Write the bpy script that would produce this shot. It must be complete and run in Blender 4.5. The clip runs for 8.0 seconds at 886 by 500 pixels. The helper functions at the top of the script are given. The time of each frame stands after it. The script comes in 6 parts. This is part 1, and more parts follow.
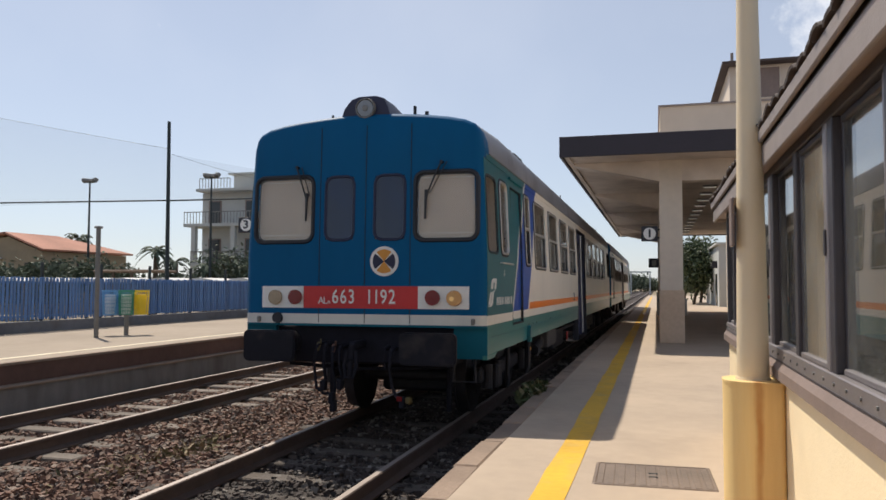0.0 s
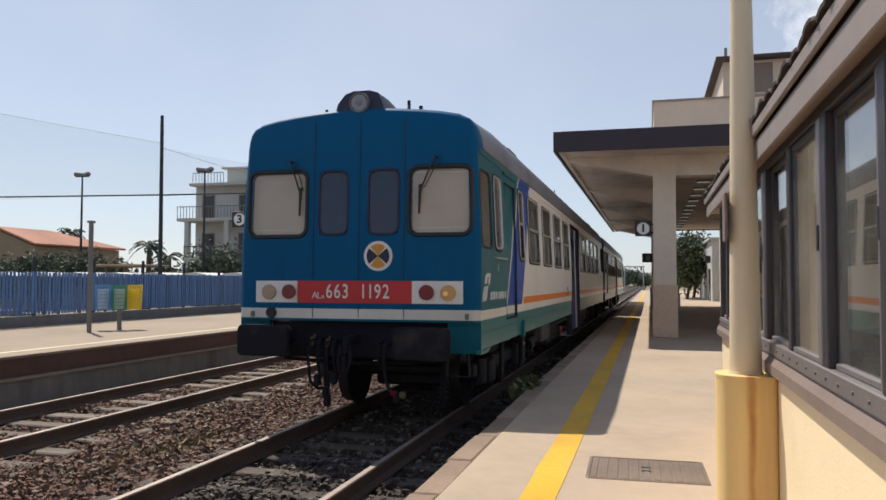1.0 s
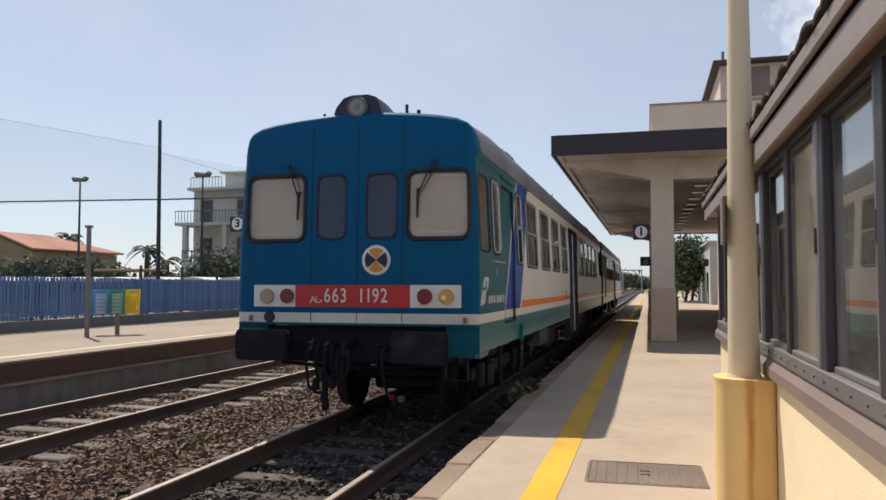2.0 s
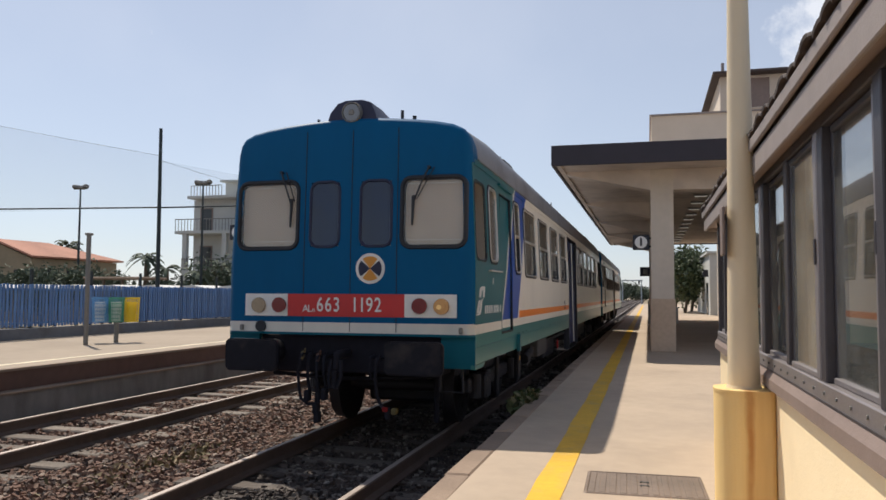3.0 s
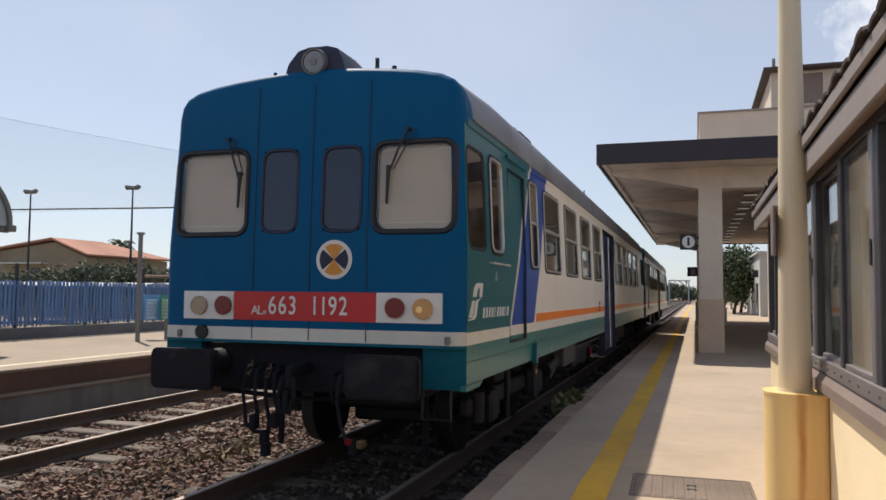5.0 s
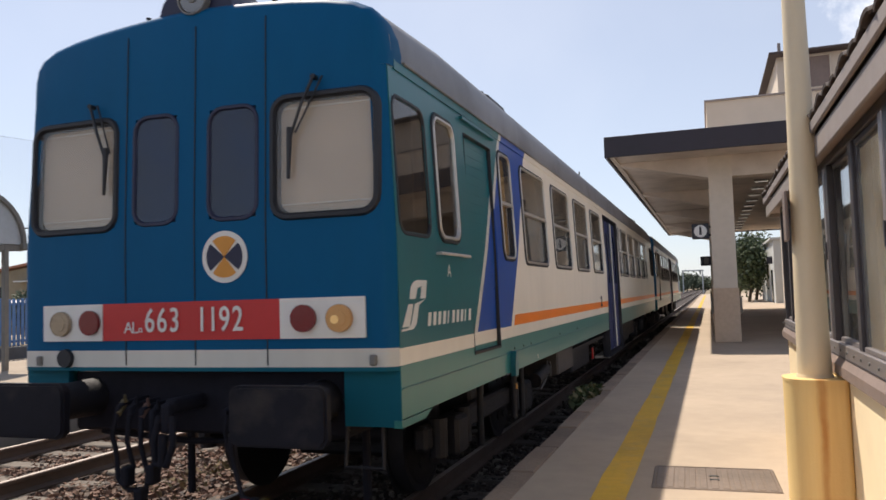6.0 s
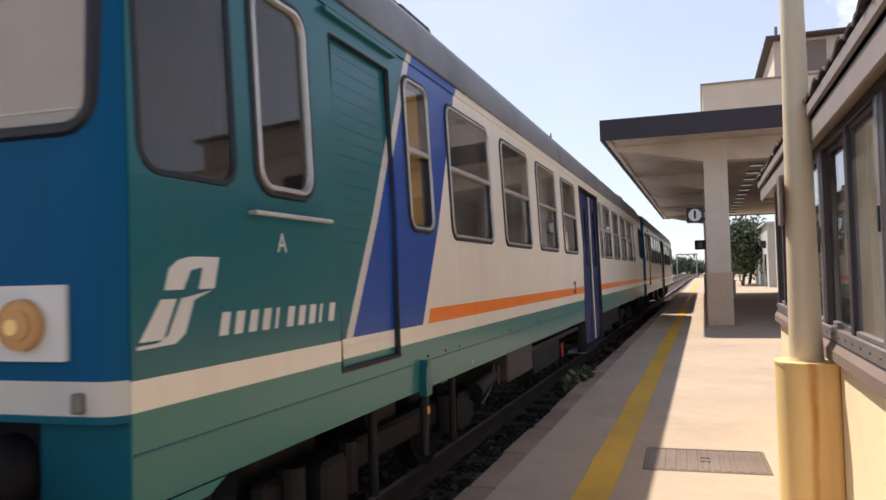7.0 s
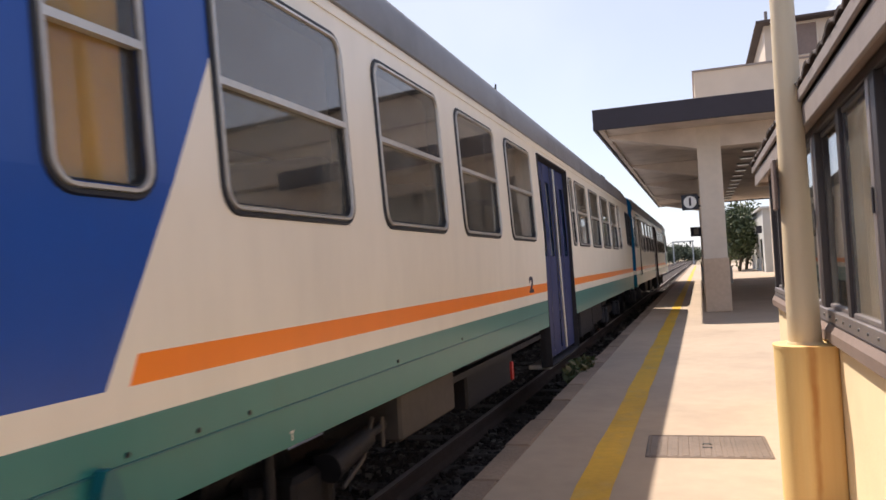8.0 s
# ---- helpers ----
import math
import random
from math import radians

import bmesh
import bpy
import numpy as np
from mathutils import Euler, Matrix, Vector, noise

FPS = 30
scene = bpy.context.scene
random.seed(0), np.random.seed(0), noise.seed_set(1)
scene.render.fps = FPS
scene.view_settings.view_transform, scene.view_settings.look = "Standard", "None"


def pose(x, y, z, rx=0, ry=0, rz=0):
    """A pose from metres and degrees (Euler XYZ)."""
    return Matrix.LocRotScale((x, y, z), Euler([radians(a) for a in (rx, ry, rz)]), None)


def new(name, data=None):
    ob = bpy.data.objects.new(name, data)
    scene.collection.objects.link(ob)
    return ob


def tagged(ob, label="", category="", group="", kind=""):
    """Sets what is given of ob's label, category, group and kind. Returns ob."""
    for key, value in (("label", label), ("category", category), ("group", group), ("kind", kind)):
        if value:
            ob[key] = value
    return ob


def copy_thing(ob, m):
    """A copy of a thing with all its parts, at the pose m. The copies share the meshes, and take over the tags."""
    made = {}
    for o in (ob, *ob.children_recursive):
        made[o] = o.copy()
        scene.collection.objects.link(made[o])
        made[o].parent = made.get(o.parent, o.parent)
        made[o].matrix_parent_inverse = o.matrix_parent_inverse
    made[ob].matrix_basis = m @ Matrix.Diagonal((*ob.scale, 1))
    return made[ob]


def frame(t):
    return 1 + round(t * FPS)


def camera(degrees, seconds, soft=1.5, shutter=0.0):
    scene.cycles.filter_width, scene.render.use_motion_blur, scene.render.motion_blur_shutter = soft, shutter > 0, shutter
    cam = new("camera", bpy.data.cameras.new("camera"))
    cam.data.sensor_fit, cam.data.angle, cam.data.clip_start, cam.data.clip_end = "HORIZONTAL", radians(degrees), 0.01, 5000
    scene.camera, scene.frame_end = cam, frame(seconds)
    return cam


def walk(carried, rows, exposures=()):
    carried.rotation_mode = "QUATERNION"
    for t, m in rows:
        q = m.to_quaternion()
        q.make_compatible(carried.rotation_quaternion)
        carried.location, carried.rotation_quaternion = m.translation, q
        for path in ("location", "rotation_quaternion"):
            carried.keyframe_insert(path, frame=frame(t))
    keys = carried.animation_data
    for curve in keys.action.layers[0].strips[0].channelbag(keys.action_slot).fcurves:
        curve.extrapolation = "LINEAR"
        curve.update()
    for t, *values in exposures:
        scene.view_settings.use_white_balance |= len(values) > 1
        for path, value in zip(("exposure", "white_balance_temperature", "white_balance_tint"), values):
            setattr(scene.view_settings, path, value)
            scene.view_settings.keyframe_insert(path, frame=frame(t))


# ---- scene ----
# World: z = 0 on the rail heads, y along the tracks away from the camera, x to its right.
EYE = 1.64
cam = camera(59.93, 8.0, 1.6, 0.25)
VIEW = [  # seconds, yaw, pitch, roll
    (0.0, 15.51, 2.75, -0.16),
    (0.5, 15.26, 2.52, -0.31),
    (1.0, 15.06, 2.36, -0.17),
    (1.5, 14.94, 2.39, 0.05),
    (3.0, 14.90, 3.35, -0.31),
    (3.5, 14.92, 3.23, -0.35),
    (4.0, 14.86, 3.17, -2.10),
    (4.5, 16.45, 3.30, -1.89),
    (4.7, 17.31, 3.29, -1.40),
    (5.8, 19.29, 3.30, 1.15),
    (6.0, 19.14, 3.30, 1.81),
    (6.5, 18.88, 3.01, 1.64),
    (7.0, 18.73, 1.97, 1.49),
    (7.5, 18.35, 1.59, 3.08),
    (8.0, 18.53, 1.56, 3.24),
]
walk(cam, [(t, pose(0, 0, EYE, 90 + p, r, w)) for t, w, p, r in VIEW], [(0.0, 0.0, 6650, 10), (4.5, 0.0, 6650, 10), (5.8, 0.20, 6720, 11), (6.5, 0.38, 6750, 13), (7.0, 0.46, 6750, 14), (8.0, 0.52, 6780, 16)])

# ---- daylight ----
SUN_DIR = Vector((0.485, -0.44, -1.0)).normalized()
world = bpy.data.worlds.new("sky")
scene.world = world
world.use_nodes = True
wn = world.node_tree
sky = wn.nodes.new("ShaderNodeTexSky")
sky.sky_type, sky.sun_disc = "NISHITA", False
sky.sun_elevation = math.asin(-SUN_DIR.z)
sky.sun_rotation = math.atan2(-SUN_DIR.x, -SUN_DIR.y)
sky.altitude, sky.air_density, sky.dust_density, sky.ozone_density = 20, 1.0, 0.3, 3.6
haze = wn.nodes.new("ShaderNodeHueSaturation")
haze.inputs["Saturation"].default_value = 0.7
wn.links.new(sky.outputs[0], haze.inputs["Color"])
wtc = wn.nodes.new("ShaderNodeTexCoord")


def wnode(kind, **kw):
    n = wn.nodes.new(kind)
    for key, value in kw.items():
        n.inputs[key].default_value = value
    return n


# one small white cloud low over the station roofs, and faint cirrus
dot = wnode("ShaderNodeVectorMath")
dot.operation = "DOT_PRODUCT"
wn.links.new(wtc.outputs["Generated"], dot.inputs[0])
dot.inputs[1].default_value = Vector((0.196, 0.932, 0.306)).normalized()
near = wnode("ShaderNodeMapRange", **{"From Min": 0.9968, "From Max": 0.9996})
wn.links.new(dot.outputs["Value"], near.inputs[0])
puff = wnode("ShaderNodeTexNoise", Scale=22.0, Detail=9.0, Roughness=0.62)
wn.links.new(wtc.outputs["Generated"], puff.inputs["Vector"])
both = wnode("ShaderNodeMath")
both.operation = "MULTIPLY_ADD"
wn.links.new(puff.outputs["Fac"], both.inputs[0])
both.inputs[1].default_value = 2.4
wn.links.new(near.outputs[0], both.inputs[2])
edge = wnode("ShaderNodeMapRange", **{"From Min": 1.72, "From Max": 2.25, "To Max": 0.55})
wn.links.new(both.outputs[0], edge.inputs[0])
cirrus = wnode("ShaderNodeTexNoise", Scale=2.2, Detail=6.0)
wn.links.new(wtc.outputs["Generated"], cirrus.inputs["Vector"])
veil = wnode("ShaderNodeMapRange", **{"From Min": 0.45, "From Max": 0.8, "To Max": 0.16})
wn.links.new(cirrus.outputs["Fac"], veil.inputs[0])
most = wnode("ShaderNodeMath")
most.operation = "MAXIMUM"
wn.links.new(edge.outputs[0], most.inputs[0])
wn.links.new(veil.outputs[0], most.inputs[1])
cloud = wn.nodes.new("ShaderNodeMix")
cloud.data_type = "RGBA"
cloud.inputs[7].default_value = (9.5, 9.6, 9.9, 1)
wn.links.new(most.outputs[0], cloud.inputs[0])
thin = wn.nodes.new("ShaderNodeMix")  # summer haze, thickest low down
thin.data_type = "RGBA"
height = wn.nodes.new("ShaderNodeSeparateXYZ")
wn.links.new(wtc.outputs["Generated"], height.inputs[0])
layer = wnode("ShaderNodeMapRange", **{"From Min": 0.4, "From Max": 0.85, "To Min": 0.42, "To Max": 0.0})
wn.links.new(height.outputs[2], layer.inputs[0])
wn.links.new(layer.outputs[0], thin.inputs[0])
thin.inputs[7].default_value = (5.1, 5.7, 7.1, 1)
wn.links.new(haze.outputs[0], thin.inputs[6])
wn.links.new(thin.outputs[2], cloud.inputs[6])
wn.links.new(cloud.outputs[2], wn.nodes["Background"].inputs[0])
wn.nodes["Background"].inputs[1].default_value = 0.117
sun = new("sun", bpy.data.lights.new("sun", "SUN"))
sun.data.energy, sun.data.angle, sun.data.color = 4.9, radians(0.6), (1.0, 0.92, 0.80)
sun.matrix_world = Matrix.Translation((0, 0, 40)) @ SUN_DIR.to_track_quat("-Z", "Y").to_matrix().to_4x4()


# ---- materials ----
def nodes_of(name):
    m = bpy.data.materials.new(name)
    m.use_nodes = True
    return m, m.node_tree, m.node_tree.nodes["Principled BSDF"]


def mth(nt, op, a, b=0.0, c=None):
    n = nt.nodes.new("ShaderNodeMath")
    n.operation = op
    for i, v in enumerate((a, b) if c is None else (a, b, c)):
        if isinstance(v, (int, float)):
            n.inputs[i].default_value = v
        else:
            nt.links.new(v, n.inputs[i])
    return n.outputs[0]


def mix(nt, fac, a, b, mode="MIX"):
    n = nt.nodes.new("ShaderNodeMix")
    n.data_type, n.blend_type = "RGBA", mode
    for i, v in ((0, fac), (6, a), (7, b)):
        if isinstance(v, (int, float)):
            n.inputs[i].default_value = v
        elif isinstance(v, tuple):
            n.inputs[i].default_value = (*v[:3], 1)
        else:
            nt.links.new(v, n.inputs[i])
    return n.outputs[2]


def noise_of(nt, scale, detail=4.0, coord="Object", stretch=(1, 1, 1)):
    tc = nt.nodes.new("ShaderNodeTexCoord")
    mp = nt.nodes.new("ShaderNodeMapping")
    mp.inputs["Scale"].default_value = stretch
    n = nt.nodes.new("ShaderNodeTexNoise")
    n.inputs["Scale"].default_value, n.inputs["Detail"].default_value = scale, detail
    nt.links.new(tc.outputs[coord], mp.inputs["Vector"])
    nt.links.new(mp.outputs[0], n.inputs["Vector"])
    return n.outputs["Fac"]


def ramp(nt, fac, lo, hi):
    n = nt.nodes.new("ShaderNodeMapRange")
    nt.links.new(fac, n.inputs[0])
    n.inputs[1].default_value, n.inputs[2].default_value = lo, hi
    return n.outputs[0]


def weather(nt, bsdf, col, var, scale, bump, bscale, dirt=(0.10, 0.085, 0.07), dirt_amount=0.0, stretch=(1, 1, 1), coord="Object"):
    """Two scales of colour change, some dirt and a fine relief over a base colour."""
    big = ramp(nt, noise_of(nt, scale * 0.15, 5, coord, stretch), 0.3, 0.7)
    fine = ramp(nt, noise_of(nt, scale * 2.2, 3, coord, stretch), 0.25, 0.75)
    k = mth(nt, "MULTIPLY_ADD", big, var * 1.2, 1 - var * 0.9)
    k = mth(nt, "MULTIPLY_ADD", fine, var * 0.6, k)
    out = mix(nt, 1.0, col, k, "MULTIPLY")
    if dirt_amount:
        spots = ramp(nt, noise_of(nt, scale * 0.5, 8, coord, stretch), 0.5, 0.72)
        out = mix(nt, mth(nt, "MULTIPLY", spots, dirt_amount), out, dirt)
    nt.links.new(out, bsdf.inputs["Base Color"])
    if bump:
        b = nt.nodes.new("ShaderNodeBump")
        b.inputs["Strength"].default_value, b.inputs["Distance"].default_value = bump, 0.02
        nt.links.new(noise_of(nt, bscale, 6, coord), b.inputs["Height"])
        nt.links.new(b.outputs[0], bsdf.inputs["Normal"])
    return out


def mat(name, col, rough=0.6, metal=0.0, var=0.15, scale=6.0, bump=0.1, bscale=80.0, spec=0.5, rnd=0.0, **kw):
    m, nt, bsdf = nodes_of(name)
    bsdf.inputs["Roughness"].default_value, bsdf.inputs["Metallic"].default_value = rough, metal
    bsdf.inputs["Specular IOR Level"].default_value = spec
    base = col
    if rnd:
        info = nt.nodes.new("ShaderNodeObjectInfo")
        base = mix(nt, 1.0, col, mth(nt, "MULTIPLY_ADD", info.outputs["Random"], rnd, 1 - rnd * 0.5), "MULTIPLY")
    weather(nt, bsdf, base, var, scale, bump, bscale, **kw)
    return m


def island_mat(name, cols, rough=0.85, bump=0.2, bscale=60.0):
    """Loose pieces joined in one mesh: each island takes its own colour from the list."""
    m, nt, bsdf = nodes_of(name)
    g = nt.nodes.new("ShaderNodeNewGeometry")
    r = nt.nodes.new("ShaderNodeValToRGB")
    r.color_ramp.interpolation = "CONSTANT"
    while len(r.color_ramp.elements) < len(cols):
        r.color_ramp.elements.new(0.5)
    for i, c in enumerate(cols):
        r.color_ramp.elements[i].position, r.color_ramp.elements[i].color = i / len(cols), (*c, 1)
    nt.links.new(g.outputs["Random Per Island"], r.inputs[0])
    weather(nt, bsdf, r.outputs[0], 0.25, 14, bump, bscale)
    bsdf.inputs["Roughness"].default_value = rough
    return m


def glass(name, tint=(0.55, 0.6, 0.62), rough=0.02, film=0.0, film_col=(0.3, 0.3, 0.3), ior=1.7):
    """A thin pane: clear with a mirror gloss, and some dust on it."""
    m, nt, bsdf = nodes_of(name)
    out = nt.nodes["Material Output"]
    tr, gl = nt.nodes.new("ShaderNodeBsdfTransparent"), nt.nodes.new("ShaderNodeBsdfGlossy")
    tr.inputs[0].default_value = (*tint, 1)
    gl.inputs["Roughness"].default_value = rough
    lw = nt.nodes.new("ShaderNodeLayerWeight")
    lw.inputs[0].default_value = 0.5
    f0 = ((ior - 1) / (ior + 1)) ** 2
    gloss = mth(nt, "MULTIPLY_ADD", mth(nt, "POWER", lw.outputs["Facing"], 5.0), 1 - f0, f0)
    mx = nt.nodes.new("ShaderNodeMixShader")
    nt.links.new(gloss, mx.inputs[0])
    nt.links.new(tr.outputs[0], mx.inputs[1])
    nt.links.new(gl.outputs[0], mx.inputs[2])
    last = mx.outputs[0]
    if film:
        df = nt.nodes.new("ShaderNodeBsdfDiffuse")
        df.inputs[0].default_value = (*film_col, 1)
        m2 = nt.nodes.new("ShaderNodeMixShader")
        amount = mth(nt, "MULTIPLY", ramp(nt, noise_of(nt, 2.2, 5), 0.25, 0.8), film * 1.6)
        nt.links.new(amount, m2.inputs[0])
        nt.links.new(last, m2.inputs[1])
        nt.links.new(df.outputs[0], m2.inputs[2])
        last = m2.outputs[0]
    nt.links.new(last, out.inputs[0])
    nt.nodes.remove(bsdf)
    return m


TEAL, BLUE, CREAM, ORANGE, STRIPE = (0.002, 0.128, 0.156), (0.004, 0.068, 0.36), (0.87, 0.80, 0.69), (1.0, 0.24, 0.01), (0.66, 0.64, 0.58)
CAR_LEN = 22.3


def livery():
    """The paint of the car's sides by place: teal cab, white slash, blue field, cream body, orange and white lines, teal skirt."""
    m, nt, bsdf = nodes_of("side_livery_paint")
    tc = nt.nodes.new("ShaderNodeTexCoord")
    sp = nt.nodes.new("ShaderNodeSeparateXYZ")
    nt.links.new(tc.outputs["Object"], sp.inputs[0])
    y, z = sp.outputs[1], sp.outputs[2]
    d = mth(nt, "SUBTRACT", y, mth(nt, "MULTIPLY_ADD", z, 0.564, 1.665 - 0.564 * 1.34))
    e = mth(nt, "SUBTRACT", y, mth(nt, "MULTIPLY_ADD", z, 0.544, 2.74 - 0.544 * 1.33))
    o = mth(nt, "SUBTRACT", y, mth(nt, "MULTIPLY_ADD", z, 0.44, 2.85 - 0.44 * 1.34))
    col = mix(nt, mth(nt, "GREATER_THAN", d, 0.0), TEAL, STRIPE)
    col = mix(nt, mth(nt, "GREATER_THAN", d, 0.085), col, BLUE)
    col = mix(nt, mth(nt, "GREATER_THAN", e, 0.0), col, CREAM)
    on = mth(nt, "MULTIPLY", mth(nt, "GREATER_THAN", o, 0.0), mth(nt, "LESS_THAN", z, 1.428))
    col = mix(nt, on, col, ORANGE)
    col = mix(nt, mth(nt, "LESS_THAN", z, 1.329), col, CREAM)
    col = mix(nt, mth(nt, "LESS_THAN", z, 1.226), col, (0.026, 0.19, 0.182))
    weather(nt, bsdf, col, 0.10, 3.0, 0.03, 9.0, dirt=(0.16, 0.17, 0.15), dirt_amount=0.045, stretch=(1, 1, 0.35))
    bsdf.inputs["Roughness"].default_value = 0.32
    bsdf.inputs["Specular IOR Level"].default_value = 0.35
    bsdf.inputs["Coat Weight"].default_value = 0.12
    bsdf.inputs["Coat Roughness"].default_value = 0.09
    return m


def front_paint():
    m, nt, bsdf = nodes_of("cab_front_paint")
    tc = nt.nodes.new("ShaderNodeTexCoord")
    sp = nt.nodes.new("ShaderNodeSeparateXYZ")
    nt.links.new(tc.outputs["Object"], sp.inputs[0])
    z = sp.outputs[2]
    col = mix(nt, mth(nt, "LESS_THAN", z, 1.335), (0.0003, 0.089, 0.214), STRIPE)
    col = mix(nt, mth(nt, "LESS_THAN", z, 1.225), col, (0.006, 0.11, 0.16))
    weather(nt, bsdf, col, 0.12, 3.0, 0.03, 9.0, dirt=(0.015, 0.085, 0.14), dirt_amount=0.16, stretch=(1, 1, 0.3))
    bsdf.inputs["Roughness"].default_value = 0.5
    bsdf.inputs["Specular IOR Level"].default_value = 0.11
    bsdf.inputs["Coat Weight"].default_value = 0.0
    bsdf.inputs["Coat Roughness"].default_value = 0.15
    return m


SIDE_PAINT, FRONT_PAINT = livery(), front_paint()
TEAL_PAINT = mat("teal_paint", TEAL, 0.35, var=0.15)
ROOF_PAINT = mat("grey_roof_paint", (0.20, 0.20, 0.215), 0.5, var=0.25, scale=3, dirt_amount=0.4, dirt=(0.05, 0.045, 0.04))
BLACK_RUBBER = mat("black_rubber", (0.012, 0.013, 0.018), 0.55, var=0.3)
ALU = mat("aluminium", (0.56, 0.535, 0.50), 0.36, 0.5, var=0.25, scale=10)
DARK_STEEL = mat("grimy_steel", (0.021, 0.020, 0.026), 0.6, 0.3, var=0.5, dirt_amount=0.4, dirt=(0.026, 0.019, 0.014), bump=0.3)
BUFFER_STEEL = mat("greasy_buffer_steel", (0.009, 0.009, 0.015), 0.6, 0.0, spec=0.2, var=0.4, dirt_amount=0.4)
RED_PAINT = mat("red_band_paint", (0.50, 0.022, 0.022), 0.4, var=0.12)
WHITE_PAINT = mat("white_paint", (0.72, 0.71, 0.68), 0.45, var=0.1, dirt_amount=0.12)
ORANGE_PAINT = mat("orange_paint", (0.62, 0.27, 0.04), 0.5, var=0.1)
NAVY_PAINT = mat("navy_paint", (0.012, 0.014, 0.045), 0.5, var=0.2)
DOOR_BLUE = mat("blue_door_paint", (0.005, 0.020, 0.11), 0.5, var=0.2)
BLIND = mat("beige_blind_fabric", (0.58, 0.50, 0.43), 0.9, var=0.06, scale=3)
INTERIOR = mat("grey_cabin_lining", (0.42, 0.39, 0.35), 0.7)
SEAT = mat("blue_seat_cloth", (0.05, 0.07, 0.12), 0.9)
CURTAIN = mat("ochre_curtain", (0.44, 0.25, 0.055), 0.9, var=0.3, scale=4, stretch=(1, 2.5, 2.0))
CAR_GLASS = glass("car_window_glass", (0.74, 0.70, 0.65), 0.03, 0.12, (0.36, 0.33, 0.29), 2.15)
DUSTY_GLASS = glass("dusty_car_window_glass", (0.74, 0.70, 0.65), 0.03, 0.2, (0.34, 0.34, 0.31), 2.0)
CAB_SIDE_GLASS = glass("cab_side_glass", (0.45, 0.40, 0.35), 0.03, 0.08, (0.30, 0.25, 0.21), 1.75)
LOBBY_GLASS = glass("lobby_window_glass", (0.95, 0.94, 0.92), 0.03, 0.04, (0.36, 0.33, 0.29), 1.42)
CAB_GLASS = glass("windscreen_glass", (0.94, 0.93, 0.90), 0.03, 0.05, (0.6, 0.55, 0.48), 1.55)
DARK_GLASS = glass("door_window_glass", (0.12, 0.16, 0.26), 0.03, 0.16, (0.045, 0.12, 0.30))
VALVE = mat("grimy_yellow_valve_paint", (0.11, 0.08, 0.02), 0.6, var=0.5, dirt_amount=0.5)
LENS = mat("lamp_lens_glass", (0.2, 0.2, 0.2), 0.15, 0.6, var=0.2)
RED_LENS = mat("red_lens", (0.16, 0.008, 0.012), 0.12, var=0.2)
PALE_LENS = mat("dull_ochre_lens", (0.36, 0.28, 0.19), 0.2, 0.1, var=0.35, scale=20)
AMBER = mat("amber_lens", (0.55, 0.30, 0.12), 0.15, 0.3, var=0.2)
LIT, _nt, _b = nodes_of("lit_lamp_bulb")
_b.inputs["Base Color"].default_value = (0.55, 0.33, 0.10, 1)
_b.inputs["Emission Color"].default_value, _b.inputs["Emission Strength"].default_value = (1.0, 0.72, 0.36, 1), 0.18
TUBE, _nt, _b = nodes_of("lit_tube_diffuser")
_b.inputs["Emission Color"].default_value, _b.inputs["Emission Strength"].default_value = (1.0, 0.95, 0.85, 1), 0.15
RAIL = mat("rusty_rail_steel", (0.092, 0.062, 0.05), 0.9, 0.0, var=0.4, bump=0.3)
RAIL_TOP = mat("polished_rail_head", (0.34, 0.29, 0.26), 0.6, 0.6, var=0.3)
# oil stain, with the train's deep shade also put into the colour
OILY_SHADE_SLEEPER = mat("oily_shade_sleeper", (0.095, 0.078, 0.066), 0.9, var=0.45, bump=0.5, rnd=0.4, stretch=(0.4, 3, 3), dirt_amount=0.5, dirt=(0.03, 0.025, 0.022))
SLEEPER = mat("weathered_sleeper", (0.18, 0.15, 0.125), 0.9, var=0.4, bump=0.5, rnd=0.4, stretch=(0.4, 3, 3))
STONES = island_mat("ballast_stone", [(0.150, 0.080, 0.056), (0.092, 0.050, 0.036), (0.175, 0.108, 0.078), (0.130, 0.065, 0.042), (0.048, 0.031, 0.026), (0.160, 0.086, 0.058), (0.22, 0.165, 0.13)])
# oily stones, darkened further to stand for the shade under the train
OILY_SHADE_STONES = island_mat("oily_shade_ballast_stone", [(0.050, 0.036, 0.030), (0.032, 0.024, 0.021), (0.066, 0.050, 0.042), (0.042, 0.029, 0.024), (0.020, 0.016, 0.015), (0.045, 0.034, 0.03), (0.17, 0.15, 0.13)])
BALLAST_BED = mat("ballast_bed", (0.036, 0.025, 0.021), 0.95, var=0.55, scale=16, bump=1.0, bscale=30)
EARTH = mat("dry_earth", (0.25, 0.2, 0.14), 0.95, var=0.4, scale=0.6, bump=0.4, bscale=6, dirt_amount=0.7, dirt=(0.10, 0.12, 0.045))
PAVE = mat("platform_paving", (0.425, 0.338, 0.258), 0.85, var=0.16, scale=3.5, bump=0.12, bscale=90, dirt_amount=0.22, dirt=(0.22, 0.18, 0.14))
KERB = mat("stone_kerb", (0.245, 0.18, 0.135), 0.9, var=0.3, scale=9, bump=0.5, bscale=40, rnd=0.3)
YELLOW_LINE = mat("yellow_line_paint", (0.66, 0.38, 0.02), 0.7, var=0.25, scale=8, dirt_amount=0.45, dirt=(0.42, 0.31, 0.15))
